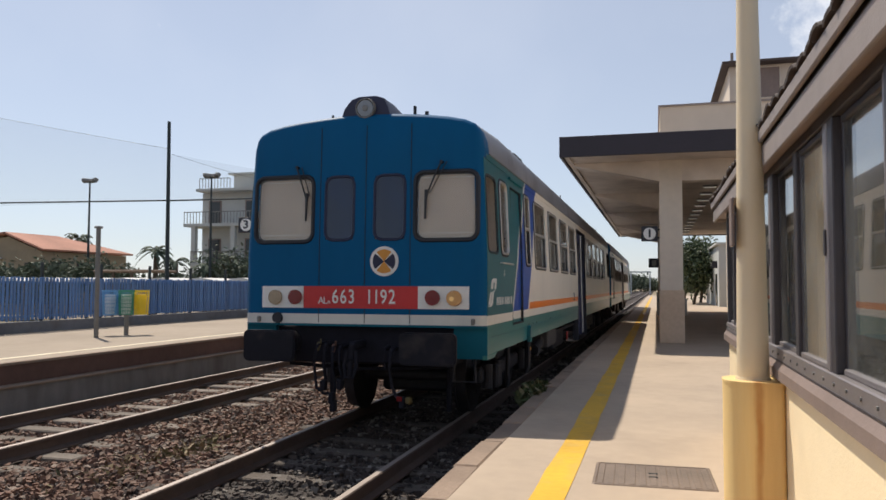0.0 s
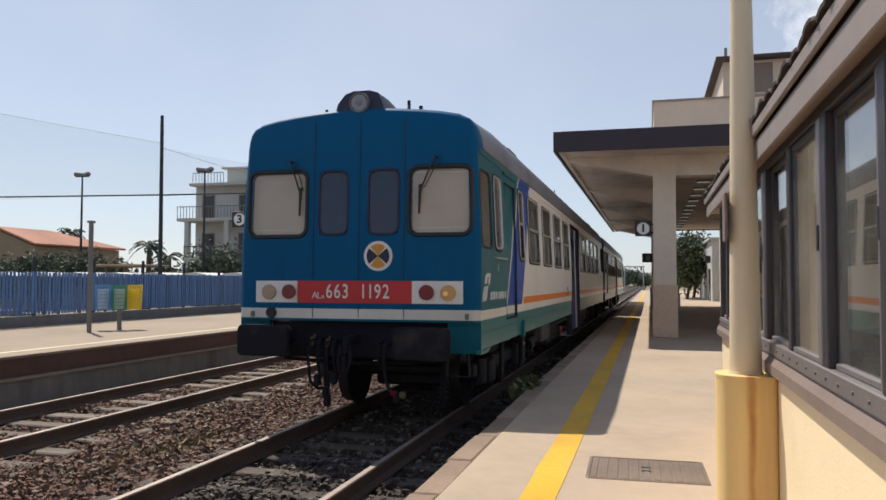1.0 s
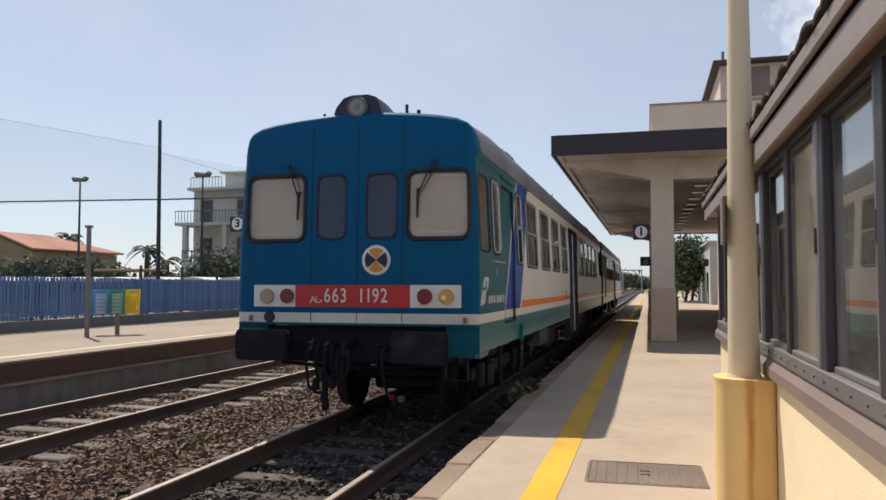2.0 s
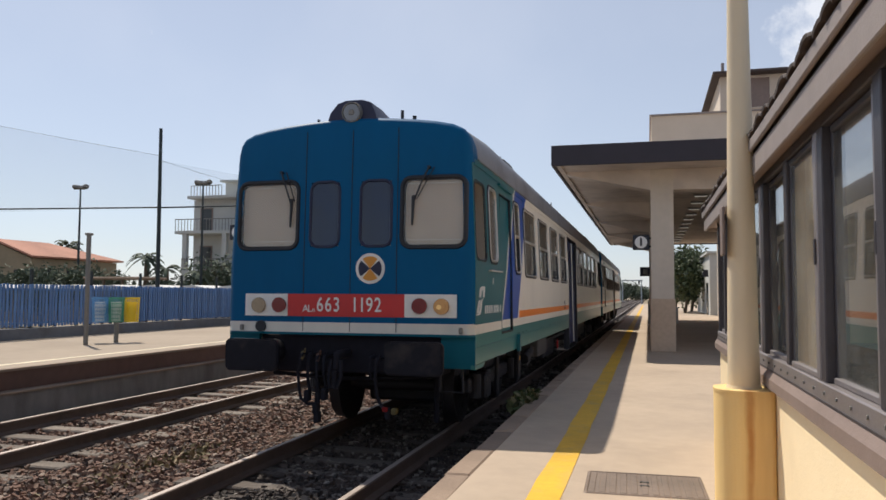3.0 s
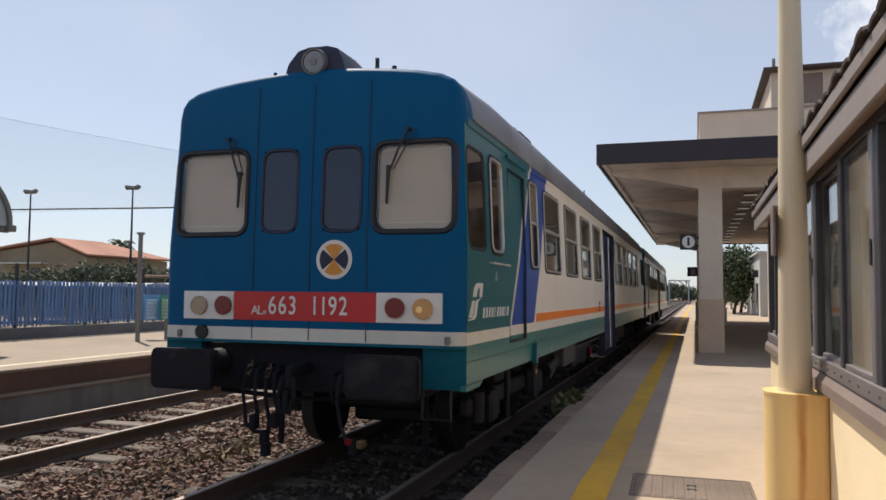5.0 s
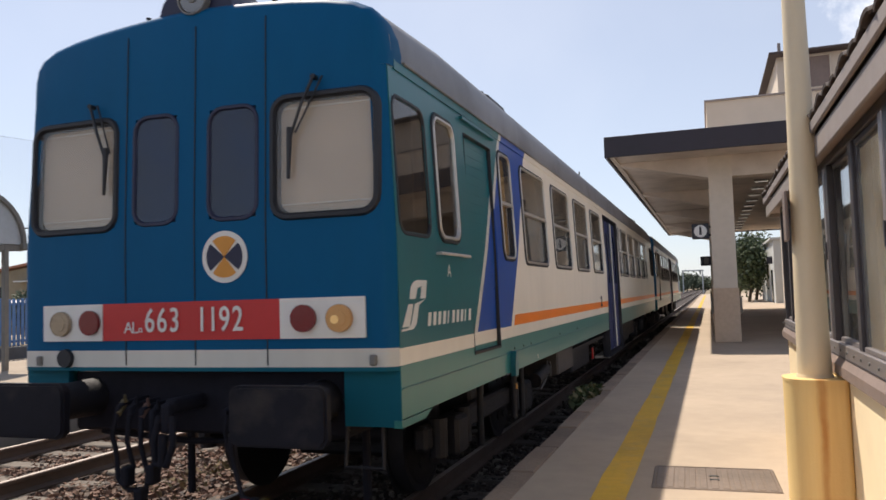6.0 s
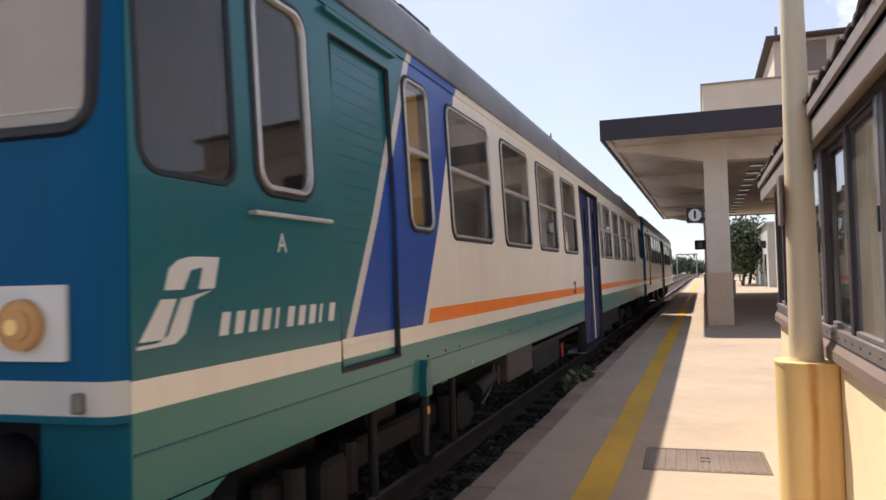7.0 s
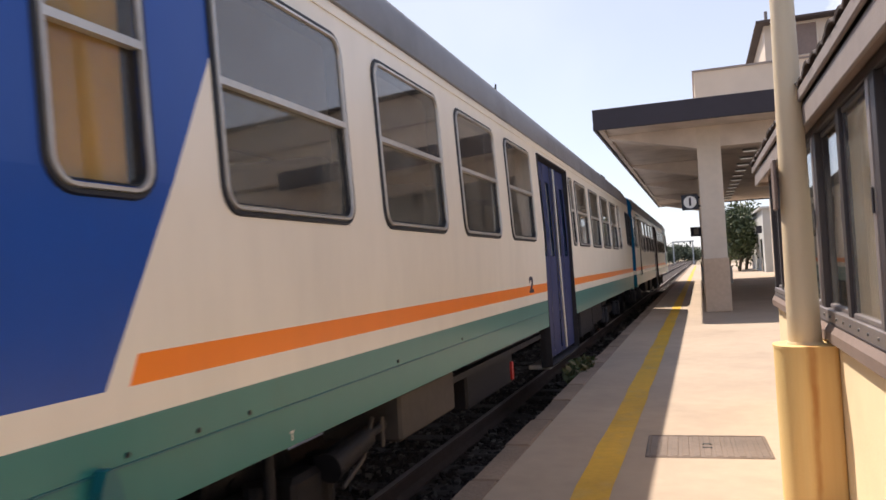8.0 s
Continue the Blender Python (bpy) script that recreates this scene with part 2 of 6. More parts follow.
PAVE_FAR = mat("far_platform_paving", (0.325, 0.265, 0.205), 0.9, var=0.2, scale=2, bump=0.1, dirt_amount=0.25, dirt=(0.22, 0.18, 0.14))
PALE_LINE = mat("faded_line_paint", (0.70, 0.62, 0.46), 0.8, var=0.25)
# near-black, slightly blue: deep shade below the cab is put into the colour
SHADE_DARK = mat("shade_dark_steel", (0.017, 0.017, 0.024), 0.85, var=0.4, spec=0.15)
DRY = island_mat("dry_weed_blades", [(0.2, 0.14, 0.07), (0.14, 0.11, 0.05), (0.24, 0.18, 0.1), (0.1, 0.09, 0.04)], 0.8, 0.0)
CONCRETE = mat("grey_concrete", (0.175, 0.162, 0.155), 0.9, var=0.5, scale=3.5, bump=0.4, bscale=40, dirt_amount=0.8, dirt=(0.09, 0.075, 0.065), stretch=(1, 1, 0.4))
RUST_CONCRETE = mat("rust_stained_concrete", (0.12, 0.065, 0.05), 0.9, var=0.4, scale=3, bump=0.3)
PLASTER_Y = mat("yellow_plaster", (0.86, 0.71, 0.47), 0.85, var=0.10, scale=3, bump=0.1, dirt_amount=0.10, dirt=(0.4, 0.25, 0.12))
POLE_PAINT = mat("cream_pole_paint", (0.72, 0.60, 0.42), 0.5, var=0.15, scale=5, dirt_amount=0.22, dirt=(0.26, 0.19, 0.12), stretch=(1, 1, 0.2))


def plinth_paint():
    """Ochre paint with a ragged rust run down one side and fainter streaks."""
    m, nt, bsdf = nodes_of("ochre_plinth_paint")
    bsdf.inputs["Roughness"].default_value = 0.75
    col = weather(nt, bsdf, (0.80, 0.57, 0.25), 0.2, 4.0, 0.1, 80.0, dirt=(0.50, 0.22, 0.04), dirt_amount=0.6, stretch=(1.8, 1.8, 0.12))
    tc = nt.nodes.new("ShaderNodeTexCoord")
    sp = nt.nodes.new("ShaderNodeSeparateXYZ")
    nt.links.new(tc.outputs["Object"], sp.inputs[0])
    off = mth(nt, "ABSOLUTE", mth(nt, "ADD", mth(nt, "SUBTRACT", sp.outputs[0], 0.005), mth(nt, "MULTIPLY_ADD", noise_of(nt, 5.0, 4, "Object", (1, 1, 0.5)), 0.08, -0.04)))
    run = mth(nt, "MULTIPLY", ramp(nt, off, 0.028, 0.006), ramp(nt, noise_of(nt, 9.0, 5, "Object", (1, 1, 0.3)), 0.25, 0.6))
    nt.links.new(mix(nt, mth(nt, "MULTIPLY", run, 0.75), col, (0.42, 0.15, 0.025)), bsdf.inputs["Base Color"])
    return m


PLINTH_Y = plinth_paint()
FRAME_LIGHT = mat("anodised_window_frame", (0.27, 0.245, 0.25), 0.38, 0.45, var=0.2, scale=9)
FRAME_DARK = mat("dark_bronze_frame", (0.06, 0.055, 0.063), 0.45, 0.3, var=0.25, scale=9)
SILL_BROWN = mat("brown_sill", (0.22, 0.165, 0.145), 0.6, var=0.25, scale=6)
FASCIA = mat("grey_brown_fascia", (0.25, 0.215, 0.205), 0.65, var=0.2, scale=4)
TILE = mat("dark_roof_tile", (0.06, 0.045, 0.042), 0.8, var=0.4, rnd=0.4)
KIOSK_GLASS = glass("kiosk_glass", (0.90, 0.90, 0.88), 0.01, 0.08, (0.55, 0.57, 0.56), 2.9)
KIOSK_IN = mat("kiosk_inside_lining", (0.60, 0.59, 0.55), 0.9, var=0.15)
CANOPY_EDGE = mat("dark_fascia_metal", (0.022, 0.016, 0.026), 0.5, var=0.3, scale=3)
CANOPY_CONC = mat("canopy_concrete", (0.60, 0.53, 0.47), 0.9, var=0.3, scale=1.2, bump=0.2, bscale=20, dirt_amount=0.5, dirt=(0.2, 0.16, 0.14))
COLUMN = mat("column_plaster", (0.62, 0.55, 0.47), 0.9, var=0.15, scale=3)
COLUMN_LOW = mat("column_travertine", (0.52, 0.40, 0.30), 0.8, var=0.25, scale=5)
BUILD_WALL = mat("station_plaster", (0.60, 0.52, 0.44), 0.9, var=0.2, scale=1)
GRATE = mat("galvanised_grating", (0.20, 0.155, 0.125), 0.6, 0.4, var=0.35, scale=10)
SIGN_NAVY = mat("navy_sign_panel", (0.008, 0.010, 0.022), 0.4, var=0.1)
SIGN_WHITE = mat("white_sign_face", (0.75, 0.75, 0.74), 0.5, var=0.05)
FENCE_BLUE = mat("blue_fence_paint", (0.08, 0.18, 0.39), 0.5, var=0.3, scale=3, rnd=0.45, dirt_amount=0.25, dirt=(0.12, 0.16, 0.22))
FENCE_WALL = mat("fence_base_render", (0.13, 0.135, 0.15), 0.9, var=0.4, scale=3, dirt_amount=0.5)
BOX_METAL = mat("dusty_box_metal", (0.085, 0.074, 0.07), 0.7, 0.2, var=0.4, dirt_amount=0.4)
GREY_METAL = mat("grey_painted_metal", (0.19, 0.185, 0.175), 0.55, 0.3, var=0.25)
# pale blue-grey: haze is put into the steel's colour, shelter included
HAZY_METAL = mat("haze_pale_steel", (0.42, 0.46, 0.50), 0.7)
DARK_METAL = mat("dark_mast_metal", (0.02, 0.03, 0.035), 0.5, 0.3, var=0.3)
BIN_BLUE = mat("blue_bin_mesh", (0.12, 0.33, 0.60), 0.5)
BIN_GREEN = mat("green_bin_mesh", (0.06, 0.30, 0.20), 0.5)
BIN_YELLOW = mat("yellow_bin_mesh", (0.80, 0.60, 0.04), 0.5)
ROOF_RED = mat("terracotta_roof", (0.40, 0.20, 0.145), 0.9, var=0.3, scale=2, stretch=(1, 1, 1))
HOUSE_WALL = mat("ochre_house_wall", (0.27, 0.225, 0.16), 0.9, var=0.2)
APT_WALL = mat("pale_flat_wall", (0.46, 0.475, 0.465), 0.9, var=0.15, scale=1)
WINDOW_DARK = mat("dark_far_window", (0.03, 0.035, 0.04), 0.2)
AWNING = mat("white_awning", (0.6, 0.6, 0.6), 0.7)
LEAF = island_mat("olive_leaves", [(0.05, 0.075, 0.03), (0.07, 0.10, 0.035), (0.035, 0.055, 0.025), (0.09, 0.115, 0.05)], 0.6, 0.0)
LEAF_DRY = island_mat("weed_blades", [(0.05, 0.075, 0.02), (0.08, 0.09, 0.03), (0.035, 0.055, 0.018), (0.13, 0.11, 0.05)], 0.7, 0.0)
# paler than LEAF: distance haze is put into the leaf colour
LEAF_FAR = island_mat("haze_pale_leaves", [(0.085, 0.115, 0.075), (0.11, 0.135, 0.09), (0.07, 0.095, 0.065), (0.125, 0.145, 0.105)], 0.8, 0.0)
BARK = mat("bark", (0.11, 0.085, 0.06), 0.95, var=0.4, bump=0.5)


# ---- builders ----
def bm_box(x0, x1, y0, y1, z0, z1, bev=0.0, seg=1, bm=None):
    own = bmesh.new()
    bmesh.ops.create_cube(own, size=1.0, matrix=Matrix.Translation(((x0 + x1) / 2, (y0 + y1) / 2, (z0 + z1) / 2)) @ Matrix.Diagonal((abs(x1 - x0), abs(y1 - y0), abs(z1 - z0), 1)))
    if bev:
        bmesh.ops.bevel(own, geom=own.edges[:], offset=bev, segments=seg, affect="EDGES", profile=0.5)
    return join(bm, own)


def join(bm, own):
    if bm is None:
        return own
    me = bpy.data.meshes.new("tmp")
    own.to_mesh(me)
    own.free()
    bm.from_mesh(me)
    bpy.data.meshes.remove(me)
    return bm


def bm_rod(a, b, r, r2=None, seg=14, bm=None):
    a, b = Vector(a), Vector(b)
    own = bmesh.new()
    turn = (b - a).to_track_quat("Z", "Y").to_matrix().to_4x4()
    bmesh.ops.create_cone(own, cap_ends=True, segments=seg, radius1=r, radius2=r if r2 is None else r2, depth=(b - a).length, matrix=Matrix.Translation((a + b) / 2) @ turn)
    return join(bm, own)


def bm_tube(points, r, seg=8, bm=None):
    """A bent pipe through the points."""
    own = bmesh.new()
    rings = []
    pts = [Vector(p) for p in points]
    for i, p in enumerate(pts):
        t = (pts[min(i + 1, len(pts) - 1)] - pts[max(i - 1, 0)]).normalized()
        u = t.orthogonal().normalized() if i == 0 else (u - t * u.dot(t)).normalized()
        v = t.cross(u)
        rings.append([own.verts.new(p + (u * math.cos(k) + v * math.sin(k)) * r) for k in (2 * math.pi * j / seg for j in range(seg))])
    for a, b in zip(rings, rings[1:]):
        for j in range(seg):
            own.faces.new((a[j], a[(j + 1) % seg], b[(j + 1) % seg], b[j]))
    own.faces.new(rings[0][::-1]), own.faces.new(rings[-1])
    return join(bm, own)


def sweep(profile, y0, y1, axis="y", bm=None):
    """Extrudes a closed outline (u, z) along y (or along x with axis 'x')."""
    own = bmesh.new()
    put = (lambda u, w, z: (u, w, z)) if axis == "y" else (lambda u, w, z: (w, u, z))
    a = [own.verts.new(put(u, y0, z)) for u, z in profile]
    b = [own.verts.new(put(u, y1, z)) for u, z in profile]
    n = len(a)
    for i in range(n):
        own.faces.new((a[i], a[(i + 1) % n], b[(i + 1) % n], b[i]))
    own.faces.new(a[::-1]), own.faces.new(b)
    bmesh.ops.recalc_face_normals(own, faces=own.faces[:])
    return join(bm, own)


def rounded(u0, u1, v0, v1, r, n=5):
    pts = []
    for cu, cv, a0 in ((u1 - r, v0 + r, -90), (u1 - r, v1 - r, 0), (u0 + r, v1 - r, 90), (u0 + r, v0 + r, 180)):
        for i in range(n + 1):
            a = radians(a0 + 90 * i / n)
            pts.append((cu + r * math.cos(a), cv + r * math.sin(a)))
    return pts


def bm_ring(place, box, r, w, d0, d1, bm=None):
    """A rounded frame: box is its outer edge, w its width, d0 to d1 its depth; place(u, v, d) gives the point in space."""
    own = bmesh.new()
    o = rounded(*box, r)
    i = rounded(box[0] + w, box[1] - w, box[2] + w, box[3] - w, max(r - w, 0.012))
    m = rounded(box[0] + w * 0.3, box[1] - w * 0.3, box[2] + w * 0.3, box[3] - w * 0.3, max(r - w * 0.3, 0.015))
    k = rounded(box[0] + w * 0.75, box[1] - w * 0.75, box[2] + w * 0.75, box[3] - w * 0.75, max(r - w * 0.75, 0.012))
    loops = [[own.verts.new(place(u, v, d)) for u, v in loop] for loop, d in ((o, d0), (o, (d0 + d1) / 2), (m, d1), (k, d1), (i, (d0 + d1) / 2), (i, d0))]
    n = len(o)
    for a, b in zip(loops, loops[1:] + loops[:1]):
        for j in range(n):
            own.faces.new((a[j], a[(j + 1) % n], b[(j + 1) % n], b[j]))
    bmesh.ops.recalc_face_normals(own, faces=own.faces[:])
    return join(bm, own)


def bm_plate(place, outline, d0, d1, bm=None):
    """A flat plate with the outline (u, v), from depth d0 to d1."""
    own = bmesh.new()
    a = [own.verts.new(place(u, v, d0)) for u, v in outline]
    b = [own.verts.new(place(u, v, d1)) for u, v in outline]
    n = len(a)
    for i in range(n):
        own.faces.new((a[i], a[(i + 1) % n], b[(i + 1) % n], b[i]))
    own.faces.new(a[::-1]), own.faces.new(b)
    bmesh.ops.recalc_face_normals(own, faces=own.faces[:])
    return join(bm, own)


def disc_of(u, v, r, n=28, a0=0.0, a1=360.0):
    return [(u + r * math.cos(radians(a0 + (a1 - a0) * i / n)), v + r * math.sin(radians(a0 + (a1 - a0) * i / n))) for i in range(n if a1 - a0 >= 360 else n + 1)]


def mesh_of(name, bm, material, smooth=0.0):
    me = bpy.data.meshes.new(name)
    bm.to_mesh(me)
    bm.free()
    if material:
        me.materials.append(material)
    if smooth:
        for p in me.polygons:
            p.use_smooth = True
        me.set_sharp_from_angle(angle=radians(smooth))
    return me


def part(name, bm, material, parent, label="", smooth=0.0, m=None):
    ob = new(name, mesh_of(name, bm, material, smooth))
    ob.parent = parent
    if m is not None:
        ob.matrix_basis = m
    if name == "pane":
        ob.visible_shadow = False
    return tagged(ob, label) if label else ob


def thing(name, bm, material, label="", category="", group="", kind="", smooth=0.0, m=None):
    ob = new(name, mesh_of(name, bm, material, smooth))
    if m is not None:
        ob.matrix_basis = m
    return tagged(ob, label, category, group, kind)


def empty(name, label, category, group="", m=None, kind=""):
    ob = new(name)
    if m is not None:
        ob.matrix_basis = m
    return tagged(ob, label, category, group, kind)


def letters(text, size, place, depth=0.004, bold=0.0):
    """Built-in lettering as a mesh, centred; place(u, v, d) puts it in space."""
    cu = bpy.data.curves.new("letters", "FONT")
    cu.body, cu.size, cu.align_x, cu.align_y, cu.extrude, cu.offset = text, size, "CENTER", "CENTER", depth, bold * size
    ob = bpy.data.objects.new("letters", cu)
    me = bpy.data.meshes.new_from_object(ob)
    bm = bmesh.new()
    bm.from_mesh(me)
    bpy.data.objects.remove(ob), bpy.data.curves.remove(cu), bpy.data.meshes.remove(me)
    for v in bm.verts:
        v.co = place(v.co.x, v.co.y, v.co.z)
    return bm


# ---- ground, tracks and platforms ----
NEAR_X, FAR_X, PLAT_Z, PLAT2_Z = -3.143, -7.16, 0.34, 0.55
thing("ground", bm_box(-1500, 1500, -200, 3000, -1.2, -0.45), EARTH, "dry earth with sparse grass", "ground", kind="structure")
thing("ballast_bed", sweep([(-8.6, -0.45), (-8.55, -0.22), (-5.9, -0.2), (-5.1, -0.26), (-4.3, -0.2), (-1.5, -0.2), (-1.45, -0.45)], -12, 400), BALLAST_BED, "brown crushed stone bed under the rails", "ballast", kind="structure")


def rail(x):
    prof = [(-0.07, -0.16), (0.07, -0.16), (0.07, -0.145), (0.012, -0.12), (0.012, -0.045), (0.036, -0.035), (0.036, -0.008), (0.028, -0.002), (-0.028, -0.002), (-0.036, -0.008), (-0.036, -0.035), (-0.012, -0.045), (-0.012, -0.12), (-0.07, -0.145)]
    ob = thing("rail", sweep([(x + u, z) for u, z in prof], -12, 400), RAIL, "rusty steel rail with a worn bright head", "rail", "rails", smooth=30)
    part("rail_head", bm_box(x - 0.026, x + 0.026, -12, 400, -0.003, 0.0), RAIL_TOP, ob, "bright worn running surface")


for cx in (NEAR_X, FAR_X):
    for dx in (-0.7525, 0.7525):
        rail(cx + dx)

for cx, wood in ((NEAR_X, OILY_SHADE_SLEEPER), (FAR_X, SLEEPER)):
    sleeper = None
    for i in range(90):
        y = -2 + 0.62 * i + (0.2 if cx == FAR_X else 0)
        m = pose(cx + random.uniform(-0.02, 0.02), y, -0.175, 0, 0, random.uniform(-0.6, 0.6))
        if sleeper is None:
            sleeper = thing("sleeper", bm_box(-1.3, 1.3, -0.12, 0.12, -0.12, 0.015, 0.015), wood, "weathered sleeper half sunk in ballast", "sleeper", "sleepers under the rails", m=m)
        else:
            copy_thing(sleeper, m)


def ballast(name, n, x0, x1, y0, y1, size, seed):
    """Loose stones: squashed, uneven six-sided lumps, denser near y0."""
    rng = np.random.default_rng(seed)
    cube = np.array([(x, y, z) for x in (-1, 1) for y in (-1, 1) for z in (-1, 1)], float)
    quads = np.array([(0, 1, 3, 2), (4, 6, 7, 5), (0, 4, 5, 1), (2, 3, 7, 6), (0, 2, 6, 4), (1, 5, 7, 3)])
    t = rng.random(n)
    y = y0 + (y1 - y0) * t ** 1.7
    x = rng.uniform(x0, x1, n)
    keep = np.ones(n, bool)
    for cx in (NEAR_X, FAR_X):
        for d in (-0.7525, 0.7525):
            keep &= np.abs(x - cx - d) > 0.10
    x, y = x[keep], y[keep]
    n = len(x)
    s = size * rng.uniform(0.5, 1.25, (n, 1, 1)) * rng.uniform(0.6, 1.2, (n, 1, 3))
    v = cube[None] * (1 + rng.uniform(-0.38, 0.25, (n, 8, 3))) * s
    a, b = rng.uniform(0, 6.28, n), rng.uniform(-0.7, 0.7, n)
    ca, sa, cb, sb = np.cos(a), np.sin(a), np.cos(b), np.sin(b)
    rot = np.stack([ca, -sa * cb, sa * sb, sa, ca * cb, -ca * sb, 0 * a, sb, cb], 1).reshape(n, 3, 3)
    v = np.einsum("nij,nkj->nki", rot, v)
    bed = np.interp(x, [-8.6, -5.9, -5.1, -4.3, -1.5], [-0.22, -0.2, -0.26, -0.2, -0.2]) + 0.025 * np.sin(3 * x + y) * np.cos(2.3 * y)
    v += np.stack([x, y, bed + rng.uniform(0.0, 0.035, n)], 1)[:, None]
    me = bpy.data.meshes.new(name)
    me.from_pydata(v.reshape(-1, 3).tolist(), [], (quads[None] + 8 * np.arange(n)[:, None, None]).reshape(-1, 4).tolist())
    me.materials.append(STONES)
    me.materials.append(OILY_SHADE_STONES)
    # near-track stones get the oily colour with painted-in shade
    oily_shade = np.abs(x - NEAR_X + rng.normal(0, 0.12, n)) < 0.80
    oily_shade |= x > NEAR_X + 0.85
    me.polygons.foreach_set("material_index", np.repeat(oily_shade.astype(np.int32), 6))
    tagged(new(name, me), "brown and grey crushed ballast stones", "ballast", kind="stuff")


ballast("ballast_stones", 76000, -8.55, -1.5, 0.6, 17, 0.0235, 3)
ballast("ballast_stones", 14000, -8.55, -1.5, 0.9, -9, 0.036, 5)
ballast("ballast_stones", 16000, -8.55, -1.5, 15, 60, 0.045, 4)

# near platform, with a stone kerb
platform = thing("platform_near", bm_box(-1.25, 16, -14, 130, -0.45, PLAT_Z), PAVE, "beige paved station platform in full sun", "platform", kind="structure")
kerb_me = None
for i in range(150):
    y = -6 + i * 0.92
    if kerb_me is None:
        kerb_me = mesh_of("kerb_stone", bm_box(-0.1, 0.1, -0.453, 0.453, -0.7, 0.004, 0.018), KERB)
    ob = new("kerb_stone", kerb_me)
    ob.parent = platform
    ob.matrix_basis = pose(-1.345 + random.uniform(-0.008, 0.008), y, PLAT_Z + random.uniform(-0.006, 0.004), 0, random.uniform(-0.6, 0.6), random.uniform(-0.5, 0.5))
yl = bmesh.new()
prev = None
for i in range(240):
    y = -6 + i * 0.5
    wob = 0.006 * math.sin(y * 2.1) + 0.005 * math.sin(y * 5.3)
    row = [yl.verts.new((-0.765 + wob, y, PLAT_Z + 0.004)), yl.verts.new((-0.553 + wob * 0.4 + 0.004 * math.sin(y * 3.7), y, PLAT_Z + 0.004))]
    if prev:
        yl.faces.new((prev[0], prev[1], row[1], row[0]))
    prev = row
thing("yellow_line", yl, YELLOW_LINE, "worn yellow safety line painted on the platform", "line marking", kind="structure")

# drain cover, a little proud of the paving
grating = empty("drain_cover", "rusty metal drain cover set in the platform", "drain cover", m=pose(-0.035, 5.56, PLAT_Z, 0, 0, 1.5))
part("frame", bm_ring(lambda u, v, d: (u, v, d), (-0.40, 0.40, -0.325, 0.325), 0.012, 0.03, -0.01, 0.008), GRATE, grating)
part("plate", bm_box(-0.37, 0.37, -0.295, 0.295, -0.01, 0.003), GRATE, grating)
for i in range(11):
    x = -0.35 + i * 0.07
    part("rib", bm_box(x - 0.022, x + 0.022, -0.285, 0.285, 0.0, 0.007, 0.003), GRATE, grating)
for s in (-1, 1):
    part("lifting_slot", bm_box(-0.03, 0.03, s * 0.05 - 0.012, s * 0.05 + 0.012, 0.005, 0.009), DARK_METAL, grating)

# far platform: an old low wall, a raised course on it, then the paving
thing("platform_far", sweep([(-16.5, -0.45), (-16.5, PLAT2_Z), (-8.84, PLAT2_Z), (-8.84, 0.24), (-8.70, 0.24), (-8.70, -0.45)], -30, 160), PAVE_FAR, "sunlit far platform", "platform", kind="structure")
thing("platform_wall", bm_box(-8.70, -8.66, -30, 160, -0.45, 0.21), CONCRETE, "stained grey concrete platform wall", "wall", kind="structure")
thing("platform_ledge", bm_box(-8.86, -8.63, -30, 160, 0.214, 0.25, 0.008), KERB, "worn pale coping ledge of the old platform", "ledge", kind="structure")
thing("platform_course", bm_box(-8.88, -8.80, -30, 160, 0.254, PLAT2_Z - 0.004), RUST_CONCRETE, "rust-brown raised platform course", "wall", kind="structure")
thing("platform_edge_strip", bm_box(-8.90, -8.78, -30, 160, PLAT2_Z - 0.03, PLAT2_Z + 0.006), KERB, "pale platform edge strip", "kerb", kind="structure")
thing("far_line", bm_box(-9.45, -9.33, -30, 160, PLAT2_Z, PLAT2_Z + 0.004), PALE_LINE, "faded pale line on the far platform", "line marking", kind="structure")

# ---- the railcar ----
TRAIN_Y0 = 8.02
SIDE_X = 1.432
TRAIN_X = NEAR_X - 0.032
ROOF = [(1.385, 3.05), (1.392, 3.15), (1.380, 3.25), (1.347, 3.345), (1.285, 3.42), (1.17, 3.475), (0.98, 3.515), (0.75, 3.545), (0.5, 3.568), (0.25, 3.585), (0.0, 3.593)]


def lean(bm):
    for v in bm.verts:
        if v.co.z > 2.0 and abs(v.co.x) > 1.0:
            v.co.x -= math.copysign(0.045 * (v.co.z - 2.0), v.co.x) if v.co.z < 3.06 else 0.0
    return bm


def bow(x, z):
    """How far the cab's front stands behind its foremost line."""
    return 0.03 * (x / 1.4) ** 2 + 0.035 * max(0.0, z - 2.1) + (0.06 * ((abs(x) - 1.35) / 0.08) ** 2 if abs(x) > 1.35 else 0) - 0.045


